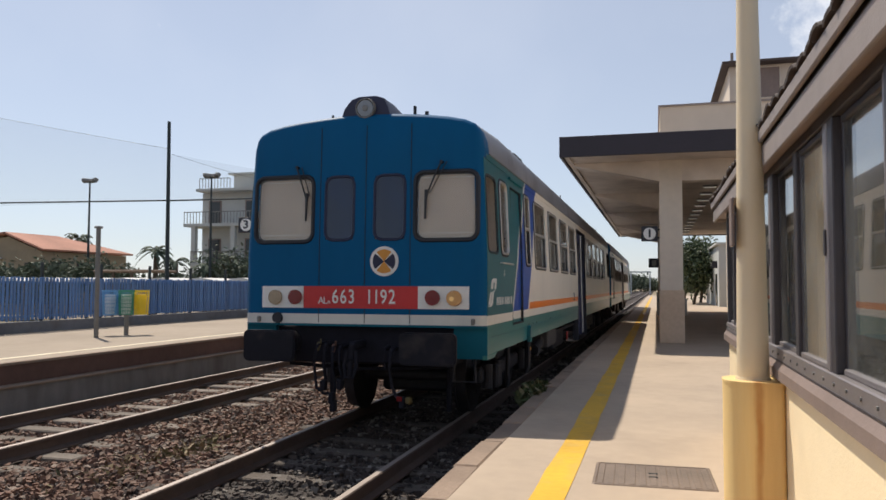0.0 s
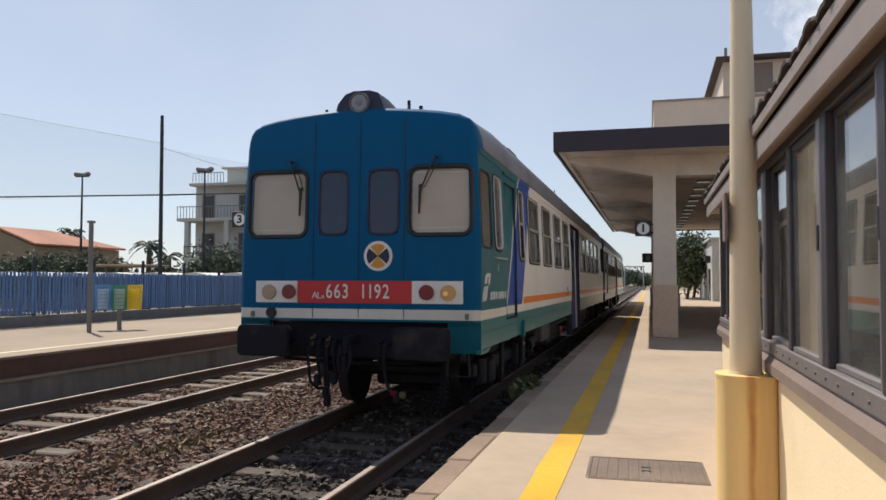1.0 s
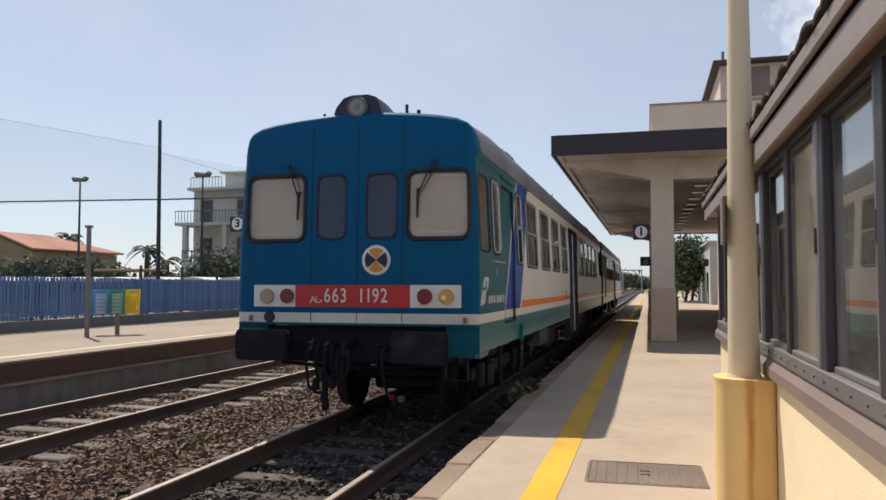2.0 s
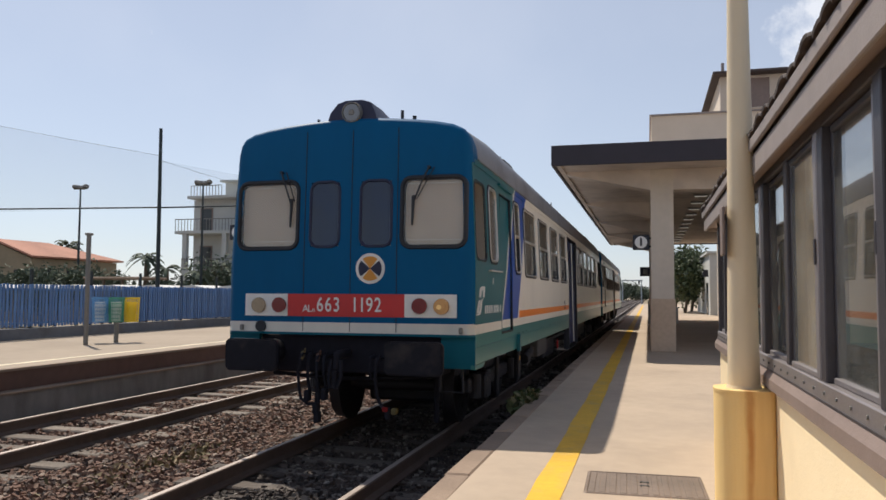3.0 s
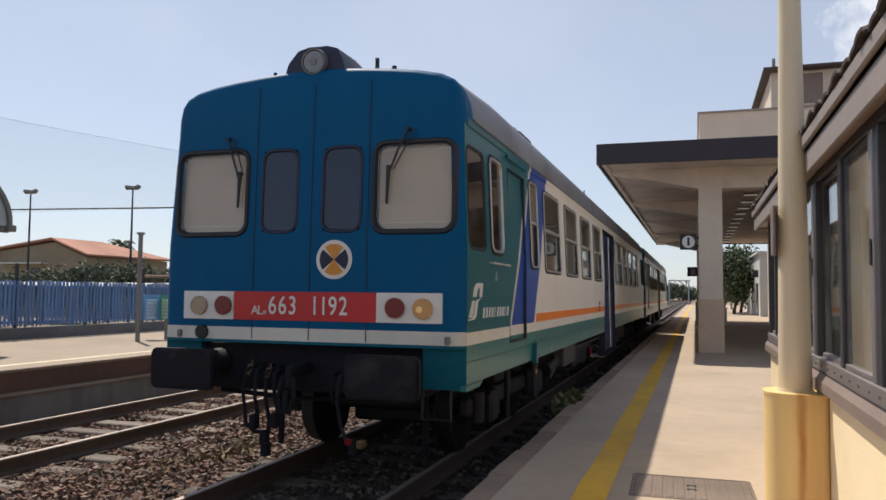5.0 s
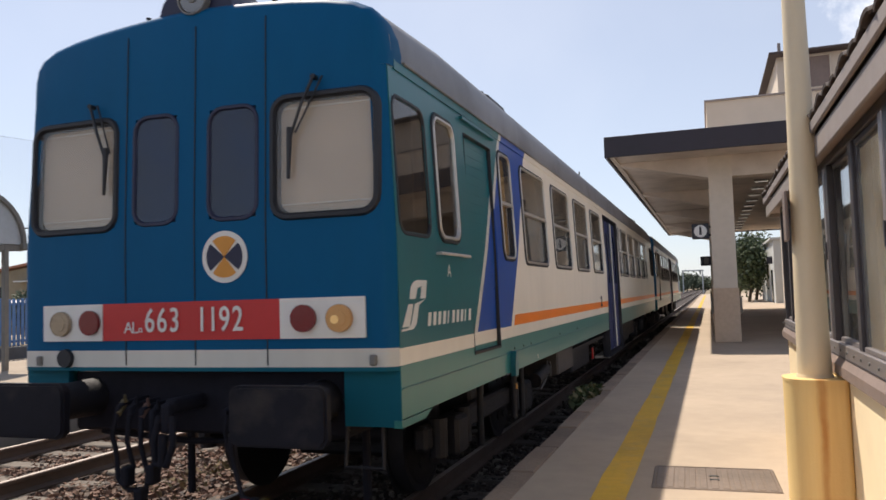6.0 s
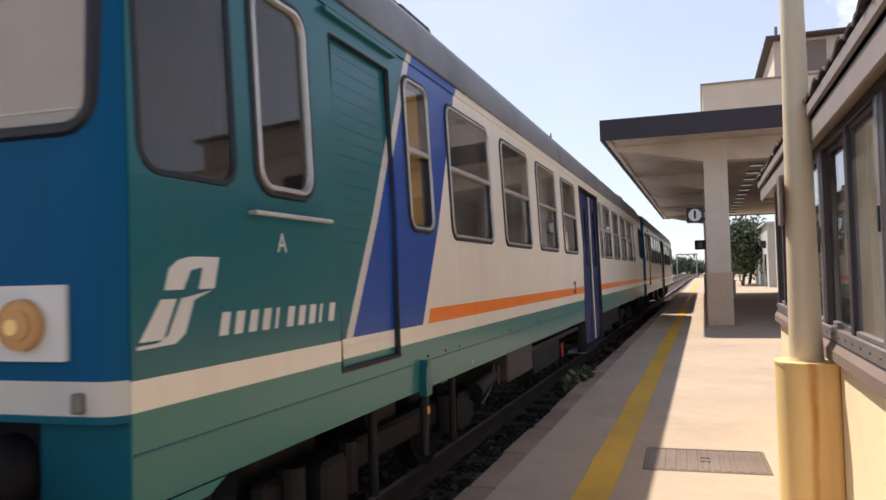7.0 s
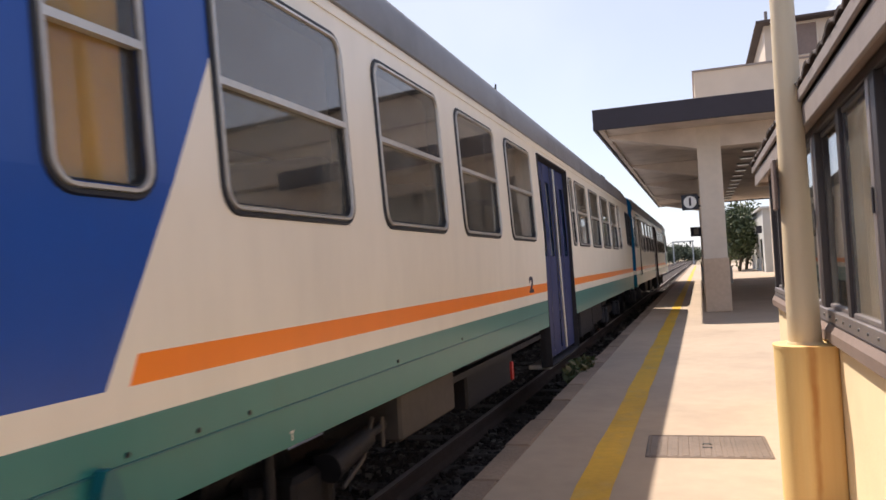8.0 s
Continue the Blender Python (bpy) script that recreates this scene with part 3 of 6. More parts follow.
def holed(us, vs, holes, place, skip=None):
    """A sheet over the lines us and vs, with right-angled openings."""
    us = sorted(set(round(u, 4) for u in us) | {round(h[i], 4) for h in holes for i in (0, 1) if us[0] < h[i] < us[-1]})
    vs = sorted(set(round(v, 4) for v in vs) | {round(h[i], 4) for h in holes for i in (2, 3) if vs[0] < h[i] < vs[-1]})
    bm = bmesh.new()
    grid = {}

    def vert(u, v):
        if (u, v) not in grid:
            grid[u, v] = bm.verts.new(place(u, v))
        return grid[u, v]
    for a, b in zip(us, us[1:]):
        for c, d in zip(vs, vs[1:]):
            mu, mv = (a + b) / 2, (c + d) / 2
            if any(h[0] < mu < h[1] and h[2] < mv < h[3] for h in holes) or (skip and skip(mu, mv)):
                continue
            bm.faces.new((vert(a, c), vert(b, c), vert(b, d), vert(a, d)))
    return bm


def shift(h, k):
    return (h[0] + k, h[1] - k, h[2] + k, h[3] - k)


CAB_W, CAB_W2, SHUTTER, LOBBY_W, DOOR = (0.075, 0.67, 2.00, 2.90), (0.805, 1.28, 2.02, 2.91), (1.55, 2.335, 1.165, 2.91), (2.55, 3.0, 1.945, 2.935), (9.90, 12.0, 0.45, 2.98)
BAYS = [(3.41 + 1.615 * i, 4.585 + 1.615 * i, 1.925, 2.925) for i in range(4)]
BAYS2 = [(12.15, 12.5, 1.92, 2.91)] + [(12.72 + 1.6 * i, 13.92 + 1.6 * i, 1.92, 2.91) for i in range(4)] + [(19.1, 19.55, 1.94, 2.92)]
REAR = [(CAR_LEN - b, CAR_LEN - a, c, d) for a, b, c, d in (CAB_W2, CAB_W)]


def side_wall(car, sgn):
    """One side of the car: the sheet with its openings, then each window and door."""
    flip = (lambda y: y) if sgn > 0 else (lambda y: CAR_LEN - y)

    def place(y, z, d=0.0):
        return Vector((sgn * (SIDE_X + d), flip(y), z))
    bottom = 0.912
    wins = [CAB_W, CAB_W2, LOBBY_W] + BAYS + BAYS2 + REAR
    holes = [shift(w, 0.035) for w in wins] + [shift(SHUTTER, 0.0), (DOOR[0], DOOR[1], 0.0, DOOR[3])]
    wall = holed([0.03] + [0.5 * i for i in range(1, 45)] + [CAR_LEN - 0.03], [bottom, 1.1, 1.4, 2.0, 2.4, 3.05], holes, lambda y, z: place(y, z))
    own = lean(wall)
    for v in own.verts:
        if v.co.y < 0.05:
            v.co.y = bow(1.427, v.co.z) + 0.004
        elif v.co.y > CAR_LEN - 0.05:
            v.co.y = CAR_LEN - bow(1.427, v.co.z) - 0.004
    own.normal_update()
    bmesh.ops.solidify(own, geom=own.faces[:], thickness=0.04)
    bmesh.ops.recalc_face_normals(own, faces=own.faces[:])
    part("side_panel", own, SIDE_PAINT, car)
    # deeper skirt at the cab corner, cut off at a slant
    for a in (0, 1):
        g = (lambda y: y) if not a else (lambda y: CAR_LEN - y)
        part("corner_skirt", lean(bm_plate(lambda y, z, d: place(g(y), z, d), [(0.04, 0.86), (0.44, 0.86), (0.62, 0.935), (0.62, 0.9), (0.04, 0.9)][:3] + [(0.55, 0.905), (0.04, 0.905)], -0.05, 0.0)), SIDE_PAINT, car)
    part("skirt_seam", lean(bm_plate(place, [(0.05, 1.085), (DOOR[0] - 0.1, 1.085), (DOOR[0] - 0.1, 1.093), (0.05, 1.093)], -0.002, 0.006)), TEAL_PAINT, car, "thin folded seam along the skirt")
    part("cantrail", bm_box(sgn * 1.380, sgn * 1.3945, 0.16, CAR_LEN - 0.16, 3.045, 3.105), SIDE_PAINT, car)
    part("gutter", bm_box(sgn * 1.37, sgn * 1.412, 0.30, CAR_LEN - 0.30, 3.106, 3.124, 0.006), ROOF_PAINT, car)

    def window(w, sash, frame_mat, rr=0.10, width=0.026, glass_mat=CAR_GLASS, proud=0.018):
        fr = part("window", lean(bm_ring(place, w, rr, width, -0.03, proud)), frame_mat, car, smooth=40)
        o = shift(w, width * 0.6)
        if not sash:
            part("pane", lean(bm_plate(place, rounded(*o, rr * 0.7), -0.012, -0.006)), glass_mat, fr)
            return
        mid = w[2] + (w[3] - w[2]) * 0.52
        part("pane", lean(bm_plate(place, [(o[0], mid), (o[1], mid), (o[1], o[3]), (o[0], o[3])], 0.0, 0.005)), glass_mat, fr)
        part("pane", lean(bm_plate(place, [(o[0], o[2]), (o[1], o[2]), (o[1], mid), (o[0], mid)], -0.022, -0.017)), DUSTY_GLASS if glass_mat == CAR_GLASS else glass_mat, fr)
        part("crossbar", lean(bm_plate(place, [(o[0], mid - 0.015), (o[1], mid - 0.015), (o[1], mid + 0.015), (o[0], mid + 0.015)], -0.02, 0.016)), ALU, fr)
        part("rubber_seal", lean(bm_ring(place, shift(w, -0.022), rr + 0.022, 0.03, -0.02, 0.012)), BLACK_RUBBER, fr, smooth=40)
        part("reveal", lean(bm_ring(place, shift(w, 0.024), rr * 0.7, 0.014, -0.075, 0.004)), BLACK_RUBBER, fr)

    window(CAB_W, False, BLACK_RUBBER, 0.12, 0.040, DARK_GLASS if sgn < 0 else CAB_SIDE_GLASS, 0.006)
    window(CAB_W2, False, ALU, 0.11, 0.036, CAB_SIDE_GLASS)
    part("rubber_seal", lean(bm_ring(place, shift(CAB_W2, -0.025), 0.13, 0.035, -0.02, 0.012)), BLACK_RUBBER, car, smooth=40)
    for w in [LOBBY_W] + BAYS + BAYS2:
        window(w, True, ALU, glass_mat=LOBBY_GLASS if w == LOBBY_W else CAR_GLASS)
    for w in REAR:
        window(w, False, BLACK_RUBBER, 0.11, 0.045)
    # roller shutter of the luggage bay
    sh = part("shutter", lean(bm_plate(place, [(SHUTTER[0], SHUTTER[2]), (SHUTTER[1], SHUTTER[2]), (SHUTTER[1], SHUTTER[3]), (SHUTTER[0], SHUTTER[3])], -0.05, -0.03)), SIDE_PAINT, car)
    n = 22
    step = (SHUTTER[3] - SHUTTER[2] - 0.05) / n
    for i in range(n):
        z = SHUTTER[2] + 0.05 + i * step
        part("slat", lean(bm_plate(place, [(SHUTTER[0] + 0.015, z), (SHUTTER[1] - 0.015, z), (SHUTTER[1] - 0.015, z + step - 0.002), (SHUTTER[0] + 0.015, z + step - 0.002)], -0.03, -0.0285)), SIDE_PAINT, sh)
    part("door_seal", lean(bm_ring(place, shift(SHUTTER, -0.006), 0.02, 0.016, -0.03, 0.006)), BLACK_RUBBER, sh)
    part("threshold", bm_plate(place, [(SHUTTER[0], SHUTTER[2] - 0.0), (SHUTTER[1], SHUTTER[2]), (SHUTTER[1], SHUTTER[2] + 0.02), (SHUTTER[0], SHUTTER[2] + 0.02)], -0.03, 0.004), DARK_STEEL, sh)
    part("rain_strip", lean(bm_plate(place, [(1.48, 3.0), (2.42, 3.0), (2.42, 3.025), (1.48, 3.025)], -0.002, 0.03)), TEAL_PAINT, car)
    part("grab_rail", bm_rod(place(0.72, 1.92, 0.035), place(1.40, 1.92, 0.035), 0.011, bm=bm_rod(place(0.74, 1.92, 0), place(0.74, 1.92, 0.035), 0.009, bm=bm_rod(place(1.38, 1.92, 0), place(1.38, 1.92, 0.035), 0.009))), ALU, car, "bright steel grab rail")
    # entrance: two folding leaves over a step well
    dr = part("entrance_door", lean(bm_ring(place, (DOOR[0] - 0.02, DOOR[1] + 0.02, DOOR[2] - 0.03, DOOR[3] + 0.02), 0.02, 0.035, -0.12, 0.015)), DARK_STEEL, car)
    mid = (DOOR[0] + DOOR[1]) / 2
    for a, b in ((DOOR[0] + 0.04, mid - 0.03), (mid + 0.03, DOOR[1] - 0.04)):
        c = (a + b) / 2
        for p, q in ((a, c - 0.008), (c + 0.008, b)):
            leaf = part("leaf", lean(holed([p, q], [DOOR[2] + 0.05, 1.3, 2.0, DOOR[3] - 0.04], [(p + 0.12, q - 0.12, 1.75, 2.7)], lambda y, z: place(y, z, -0.05))), DOOR_BLUE, dr)
            part("pane", lean(bm_plate(place, [(p + 0.11, 1.74), (q - 0.11, 1.74), (q - 0.11, 2.71), (p + 0.11, 2.71)], -0.065, -0.06)), DARK_GLASS, leaf)
    part("handrail", bm_rod(place(mid, 0.55, 0.01), place(mid, 2.9, -0.045), 0.016), ALU, dr, "bright vertical handrail")
    part("step", bm_box(sgn * 1.15, sgn * 1.42, min(flip(DOOR[0]), flip(DOOR[1])), max(flip(DOOR[0]), flip(DOOR[1])), 0.40, 0.45, 0.01), ALU, dr)
    # emblem, wordmark bars and the end letter
    if sgn > 0:
        k = lambda pts: [(0.07 + u * 0.45, 1.425 + v * 0.31) for u, v in pts]
        part("emblem", bm_plate(place, k([(0.30, 0.62), (0.36, 0.86), (0.47, 0.96), (0.62, 1.0), (1.0, 1.0), (0.93, 0.62), (0.72, 0.62), (0.78, 0.88), (0.62, 0.84), (0.52, 0.62)]), 0.001, 0.004,
             bm_plate(place, k([(0.26, 0.52), (0.44, 0.52), (0.28, 0.08), (0.02, 0.08)]), 0.001, 0.004, bm_plate(place, k([(0.50, 0.52), (0.90, 0.60), (0.66, 0.50), (0.54, 0.12), (0.42, 0.02), (0.0, 0.0), (0.0, 0.04), (0.22, 0.05), (0.34, 0.12)]), 0.001, 0.004))), WHITE_PAINT, car, "white flowing emblem")
        for i in range(10):
            u = 0.515 + i * 0.099
            wide = 0.022 if i in (4, 8) else 0.055
            part("wordmark_bar", bm_plate(place, [(u, 1.437), (u + wide, 1.437), (u + wide + 0.022, 1.525), (u + 0.022, 1.525)], 0.001, 0.004), WHITE_PAINT, car)
        part("end_letter", letters("A", 0.12, lambda u, v, d: place(0.985 + u, 1.80 + v, 0.003 + d * 0.2)), WHITE_PAINT, car, "small white letter")
        part("class_mark", letters("2", 0.23, lambda u, v, d: place(9.0 + u * 1.9, 1.43 + v, 0.003 + d * 0.2), 0.004, 0.04), NAVY_PAINT, car, "dark class numeral")
    # seats and inner lining seen through the panes
    for i, w in enumerate(BAYS + BAYS2[1:5]):
        for yy in (w[0] - 0.06, w[1] + 0.1):
            part("seat_back", bm_box(sgn * 0.25, sgn * 1.25, flip(yy) - 0.06, flip(yy) + 0.06, 1.2, 2.32, 0.05, 2), SEAT, car)
    part("curtain", lean(bm_plate(place, [(LOBBY_W[0], 1.95), (LOBBY_W[1] - 0.07, 1.95), (LOBBY_W[1] - 0.05, 2.9), (LOBBY_W[0], 2.9)], -0.05, -0.045)), CURTAIN, car, "drawn ochre curtain")


def cab_end(car, rear):
    """The cab's front: sheet with four windows, corridor door, light boxes, number band, roof lamp, buffers and coupling."""
    def place(x, z, d=0.0):
        p = Vector((x, bow(x, z) - d, z))
        return Vector((-p.x, CAR_LEN - p.y, p.z)) if rear else p

    def level(w):
        """A plane through the window w, where the sheet round it is bowed."""
        a, b = w[0] + 0.06, w[1] - 0.06
        ya, yb = bow(a, 2.1), bow(b, 2.1)
        return lambda x, z, d=0.0: at(x, ya + (yb - ya) * (x - a) / (b - a) + 0.035 * (z - 2.1) - d, z)

    def at(x, y, z):
        return Vector((-x, CAR_LEN - y, z)) if rear else Vector((x, y, z))
    screens, doors = [(-1.338, -0.55, 2.12, 2.925), (0.608, 1.362, 2.12, 2.925)], [(-0.445, -0.06, 2.14, 2.90), (0.145, 0.54, 2.14, 2.90)]
    holes = [shift(w, 0.035) for w in screens] + [shift(w, 0.025) for w in doors]
    xs = [-1.427, -1.41, -1.39, -1.37, -1.35, -1.1, -0.8, -0.4, 0, 0.4, 0.8, 1.1, 1.35, 1.37, 1.39, 1.41, 1.427]
    sheet = holed(xs, [1.20, 1.25, 1.6, 2.0, 2.5, 3.05], holes, lambda x, z: place(x, z))
    sheet.normal_update()
    bmesh.ops.solidify(sheet, geom=sheet.faces[:], thickness=0.03)
    for v in sheet.verts:
        if v.co.z > 2.0 and abs(v.co.x) > 1.0:
            v.co.x -= math.copysign(0.045 * (v.co.z - 2.0) * (abs(v.co.x) - 1.0) / 0.4, v.co.x)
    bmesh.ops.recalc_face_normals(sheet, faces=sheet.faces[:])
    part("front_panel", sheet, FRONT_PAINT, car, "teal cab front with a white line", smooth=30)
    brow = bmesh.new()
    cols = []
    arch = []
    for (xa, za), (xb, zb) in zip(ROOF, ROOF[1:]):
        n = Vector((za - zb, xa - xb)).normalized()
        for k in range(4):
            arch.append((xa + (xb - xa) * k / 4, za + (zb - za) * k / 4, -n.x if n.x < 0 else n.x, n.y))
    arch = arch + [(0.0, ROOF[-1][1], 0.0, 1.0)] + [(-x, z, -nx, nz) for x, z, nx, nz in arch[::-1]]
    for x, z, nx, nz in arch:
        soft = min(1.0, max(0.0, (z - 3.05) / 0.28))
        soft = 0.1 + 0.9 * soft * soft * (3 - 2 * soft)
        col = []
        for k, (inset, back) in enumerate(((None, 0), (0.052, 0.0), (0.027, 0.012), (0.007, 0.036), (-0.006, 0.075), (-0.006, 0.17))):
            d = (0.052 if inset is None else inset) * soft
            zz = 3.05 if inset is None else max(z - nz * d, 3.05 + 0.002 * k)
            if k >= 4:
                d = inset
            p = place((x - nx * d) * 1.035, zz, -back * (soft if k < 4 else 1))
            p.x /= 1.035
            col.append(brow.verts.new(p))
        cols.append(col)
    for a, b in zip(cols, cols[1:]):
        for k in range(5):
            brow.faces.new((a[k], b[k], b[k + 1], a[k + 1]))
    bmesh.ops.recalc_face_normals(brow, faces=brow.faces[:])
    part("brow", brow, FRONT_PAINT, car, smooth=50)
    for s in (-1, 1):
        part("corner_skirt", bm_box(*sorted((at(s * 1.06, 0, 0).x, at(s * 1.427, 0, 0).x)), *sorted((at(0, 0.045, 0).y, at(0, 0.09, 0).y)), 0.865, 1.21), FRONT_PAINT, car)
        part("marker_bracket", bm_box(*sorted((at(s * 1.245 + 0.025, 0, 0).x, at(s * 1.285 + 0.025, 0, 0).x)), *sorted((at(0, -0.05, 0).y, at(0, 0.02, 0).y)), 1.235, 1.30, 0.008), GREY_METAL, car)
    for w in screens:
        fr = part("windscreen", bm_ring(place, w, 0.13, 0.05, -0.03, 0.018), BLACK_RUBBER, car, "windscreen in a thick black rubber seal", smooth=40)
        flat = level(w)
        part("pane", bm_plate(flat, rounded(*shift(w, 0.04), 0.1), -0.012, -0.006), CAB_GLASS, fr)
        part("reveal", bm_ring(flat, shift(w, 0.038), 0.1, 0.018, -0.075, 0.0), BLACK_RUBBER, fr)
        part("blind", bm_plate(flat, rounded(*shift(w, 0.02), 0.1), -0.06, -0.055), BLIND, fr, "drawn beige sun blind")
        part("blind_rod", bm_plate(flat, [(w[0] + 0.06, 2.835), (w[1] - 0.06, 2.835), (w[1] - 0.06, 2.845), (w[0] + 0.06, 2.845)], -0.054, -0.048, bm_plate(flat, [(w[0] + 0.06, 2.225), (w[1] - 0.06, 2.225), (w[1] - 0.06, 2.232), (w[0] + 0.06, 2.232)], -0.054, -0.048)), WHITE_PAINT, fr, "thin pale blind rod")
        px = w[0] + 0.56 if w[0] < 0 else w[0] + 0.33
        tip = px + 0.13 if w[0] < 0 else px - 0.17
        part("wiper", bm_tube([place(px, 3.0, 0.04), place((px + tip) / 2, 2.82, 0.045), place(tip, 2.62, 0.03)], 0.010, bm=bm_rod(place(tip, 2.70, 0.024), place(tip - 0.01, 2.38, 0.024), 0.020, 0.011, bm=bm_tube([place(px + 0.06, 3.0, 0.035), place(tip + 0.04, 2.66, 0.03)], 0.006, bm=bm_rod(place(px, 3.0, 0.0), place(px, 3.0, 0.05), 0.016)))), BLACK_RUBBER, fr)
    for w in doors:
        fr = part("door_window", bm_ring(place, w, 0.12, 0.036, -0.02, 0.008), NAVY_PAINT, car, "narrow dark window of the corridor door", smooth=40)
        part("pane", bm_plate(place, rounded(*shift(w, 0.025), 0.1), -0.012, -0.006), DARK_GLASS, fr)
    for x in (-0.49, 0.06, 0.585):
        for z0, z1 in ((1.24, 1.40), (1.645, 2.0), (2.0, 2.17), (2.17, 2.5), (2.5, 3.05), (3.05, 3.45)):
            part("door_seam", bm_plate(place, [(x - 0.003, z0), (x + 0.003, z0), (x + 0.003, z1), (x - 0.003, z1)], -0.004, 0.006), BLACK_RUBBER, car)
    for s, lit in ((-1, False), (1, True)):
        u0, u1 = (0.683, 1.247) if s > 0 else (-1.195, -0.673)
        box = part("light_box", bm_plate(place, rounded(u0, u1, 1.40, 1.645, 0.006, 2), 0.0, 0.018), WHITE_PAINT, car, "white headlight panel")
        part("tail_light", bm_plate(place, disc_of(s * 0.81 + 0.04, 1.522, 0.083), 0.02, 0.045), RED_LENS, box, "dark red tail light", smooth=30)
        lamp = part("headlight", bm_plate(place, disc_of(s * 1.055 + 0.032, 1.518, 0.079), 0.02, 0.045), AMBER if lit else PALE_LENS, box, "round headlight with a yellowish lens", smooth=30)
        part("lamp_rim", bm_ring(place, (s * 1.055 - 0.053, s * 1.055 + 0.117, 1.433, 1.603), 0.084, 0.010, 0.02, 0.048), AMBER if lit else PALE_LENS, lamp, smooth=40)
        part("lens_flute", bm_plate(place, disc_of(s * 1.055 + 0.032, 1.518, 0.05), 0.044, 0.05), AMBER if lit else PALE_LENS, lamp)
        if lit and not rear:
            part("bulb", bm_plate(place, disc_of(1.065, 1.512, 0.026), 0.047, 0.054), LIT, lamp, "glowing bulb")
    band = part("number_band", bm_plate(place, [(-0.670, 1.40), (0.680, 1.40), (0.680, 1.645), (-0.670, 1.645)], 0.0, 0.016,), RED_PAINT, car, "red band with white numerals")
    tf = lambda x0: (lambda u, v, d: place(x0 + u, 1.522 + v, 0.018 + 0.3 * d))
    for ch, x0 in zip("6631192", (-0.282, -0.185, -0.088, 0.123, 0.206, 0.290, 0.386)):
        part("numeral", letters(ch, 0.22, lambda u, v, d: tf(x0)(u * 0.76, v, d), 0.004, 0.008), WHITE_PAINT, band, "white painted numeral")
    for ch, x0, size, low in (("A", -0.455, 0.11, 0.04), ("L", -0.402, 0.11, 0.04), ("n", -0.357, 0.07, 0.05)):
        part("letter", letters(ch, size, lambda u, v, d: tf(x0)(u, v - low, d)), WHITE_PAINT, band)
    emblem = part("round_plate", bm_plate(place, disc_of(0.29, 1.92, 0.165, 36), 0.0, 0.008), WHITE_PAINT, car, "round white plate with orange and navy quarters")
    for i in range(4):
        part("quarter", bm_plate(place, [(0.29, 1.92)] + disc_of(0.29, 1.92, 0.132, 10, 50 + 90 * i if i % 2 == 0 else 50 + 90 * i, 130 + 90 * i if i % 2 == 0 else 130 + 90 * i), 0.008, 0.012), ORANGE_PAINT if i % 2 == 0 else NAVY_PAINT, emblem)
    # top lamp in its fairing
    fair = bmesh.new()
    front = [(-0.31, 3.42), (-0.235, 3.66), (-0.15, 3.765), (-0.05, 3.795), (0.14, 3.795), (0.235, 3.765), (0.29, 3.66), (0.36, 3.42)]
    a = [fair.verts.new(at(x, 0.03 + 0.06 * (z - 3.4), z)) for x, z in front]
    b = [fair.verts.new(at(x, 0.42, min(z, 3.785))) for x, z in front]
    c = [fair.verts.new(at(x * 1.15, 1.75, 3.52 - 0.08 * abs(x))) for x, z in front]
    for p, q in ((a, b), (b, c)):
        for i in range(len(front) - 1):
            fair.faces.new((p[i], p[i + 1], q[i + 1], q[i]))
    fair.faces.new(a)
    bmesh.ops.recalc_face_normals(fair, faces=fair.faces[:])
    fo = part("lamp_fairing", fair, NAVY_PAINT, car, "dark fairing of the top headlight", smooth=35)
    part("top_lamp", bm_rod(at(0.03, 0.005, 3.65), at(0.03, 0.08, 3.65), 0.095, 0.10, 24), LENS, fo, "round top headlight", smooth=40)
    part("bulb", bm_rod(at(0.03, -0.004, 3.65), at(0.03, 0.006, 3.65), 0.03, 0.035, 16), GREY_METAL, fo)
    part("lamp_rim", bm_ring(lambda u, v, d: at(u, 0.01 - d, v), (-0.09, 0.15, 3.53, 3.77), 0.119, 0.022, -0.06, 0.015), GREY_METAL, fo, smooth=40)
    part("horn", bm_rod(at(0.585, 0.12, 3.46), at(0.585, 0.12, 3.665), 0.018), BLACK_RUBBER, car)
    part("horn", bm_rod(at(0.67, 0.3, 3.46), at(0.67, 0.3, 3.64), 0.022), BLACK_RUBBER, car)
    part("horn", bm_rod(at(-0.40, 0.10, 3.45), at(-0.40, 0.10, 3.61), 0.016), BLACK_RUBBER, car)
    # headstock, buffers, hook, hoses
    part("headstock", bm_box(*sorted((at(-1.06, 0, 0).x, at(1.06, 0, 0).x)), *sorted((at(0, 0.10, 0).y, at(0, 0.5, 0).y)), 0.78, 1.20, 0.02), SHADE_DARK, car)
    for s in (-1, 1):
        c = s * 0.89 + 0.03
        head = part("buffer", bm_plate(lambda u, v, d: at(u, -0.452 - d, v), rounded(c - 0.305, c + 0.305, 0.835, 1.170, 0.06, 6), 0.0, 0.045, bm_plate(lambda u, v, d: at(u, -0.497 - d, v), rounded(c - 0.29, c + 0.29, 0.85, 1.155, 0.055, 6), 0.0, 0.012)), BUFFER_STEEL, car, "wide dark rectangular buffer", smooth=40)
        part("buffer_stem", bm_rod(at(s * 0.89, -0.46, 1.01), at(s * 0.89, -0.2, 1.01), 0.07, bm=bm_rod(at(s * 0.89, -0.25, 1.01), at(s * 0.89, 0.12, 1.01), 0.12, 0.13)), DARK_STEEL, head, smooth=40)
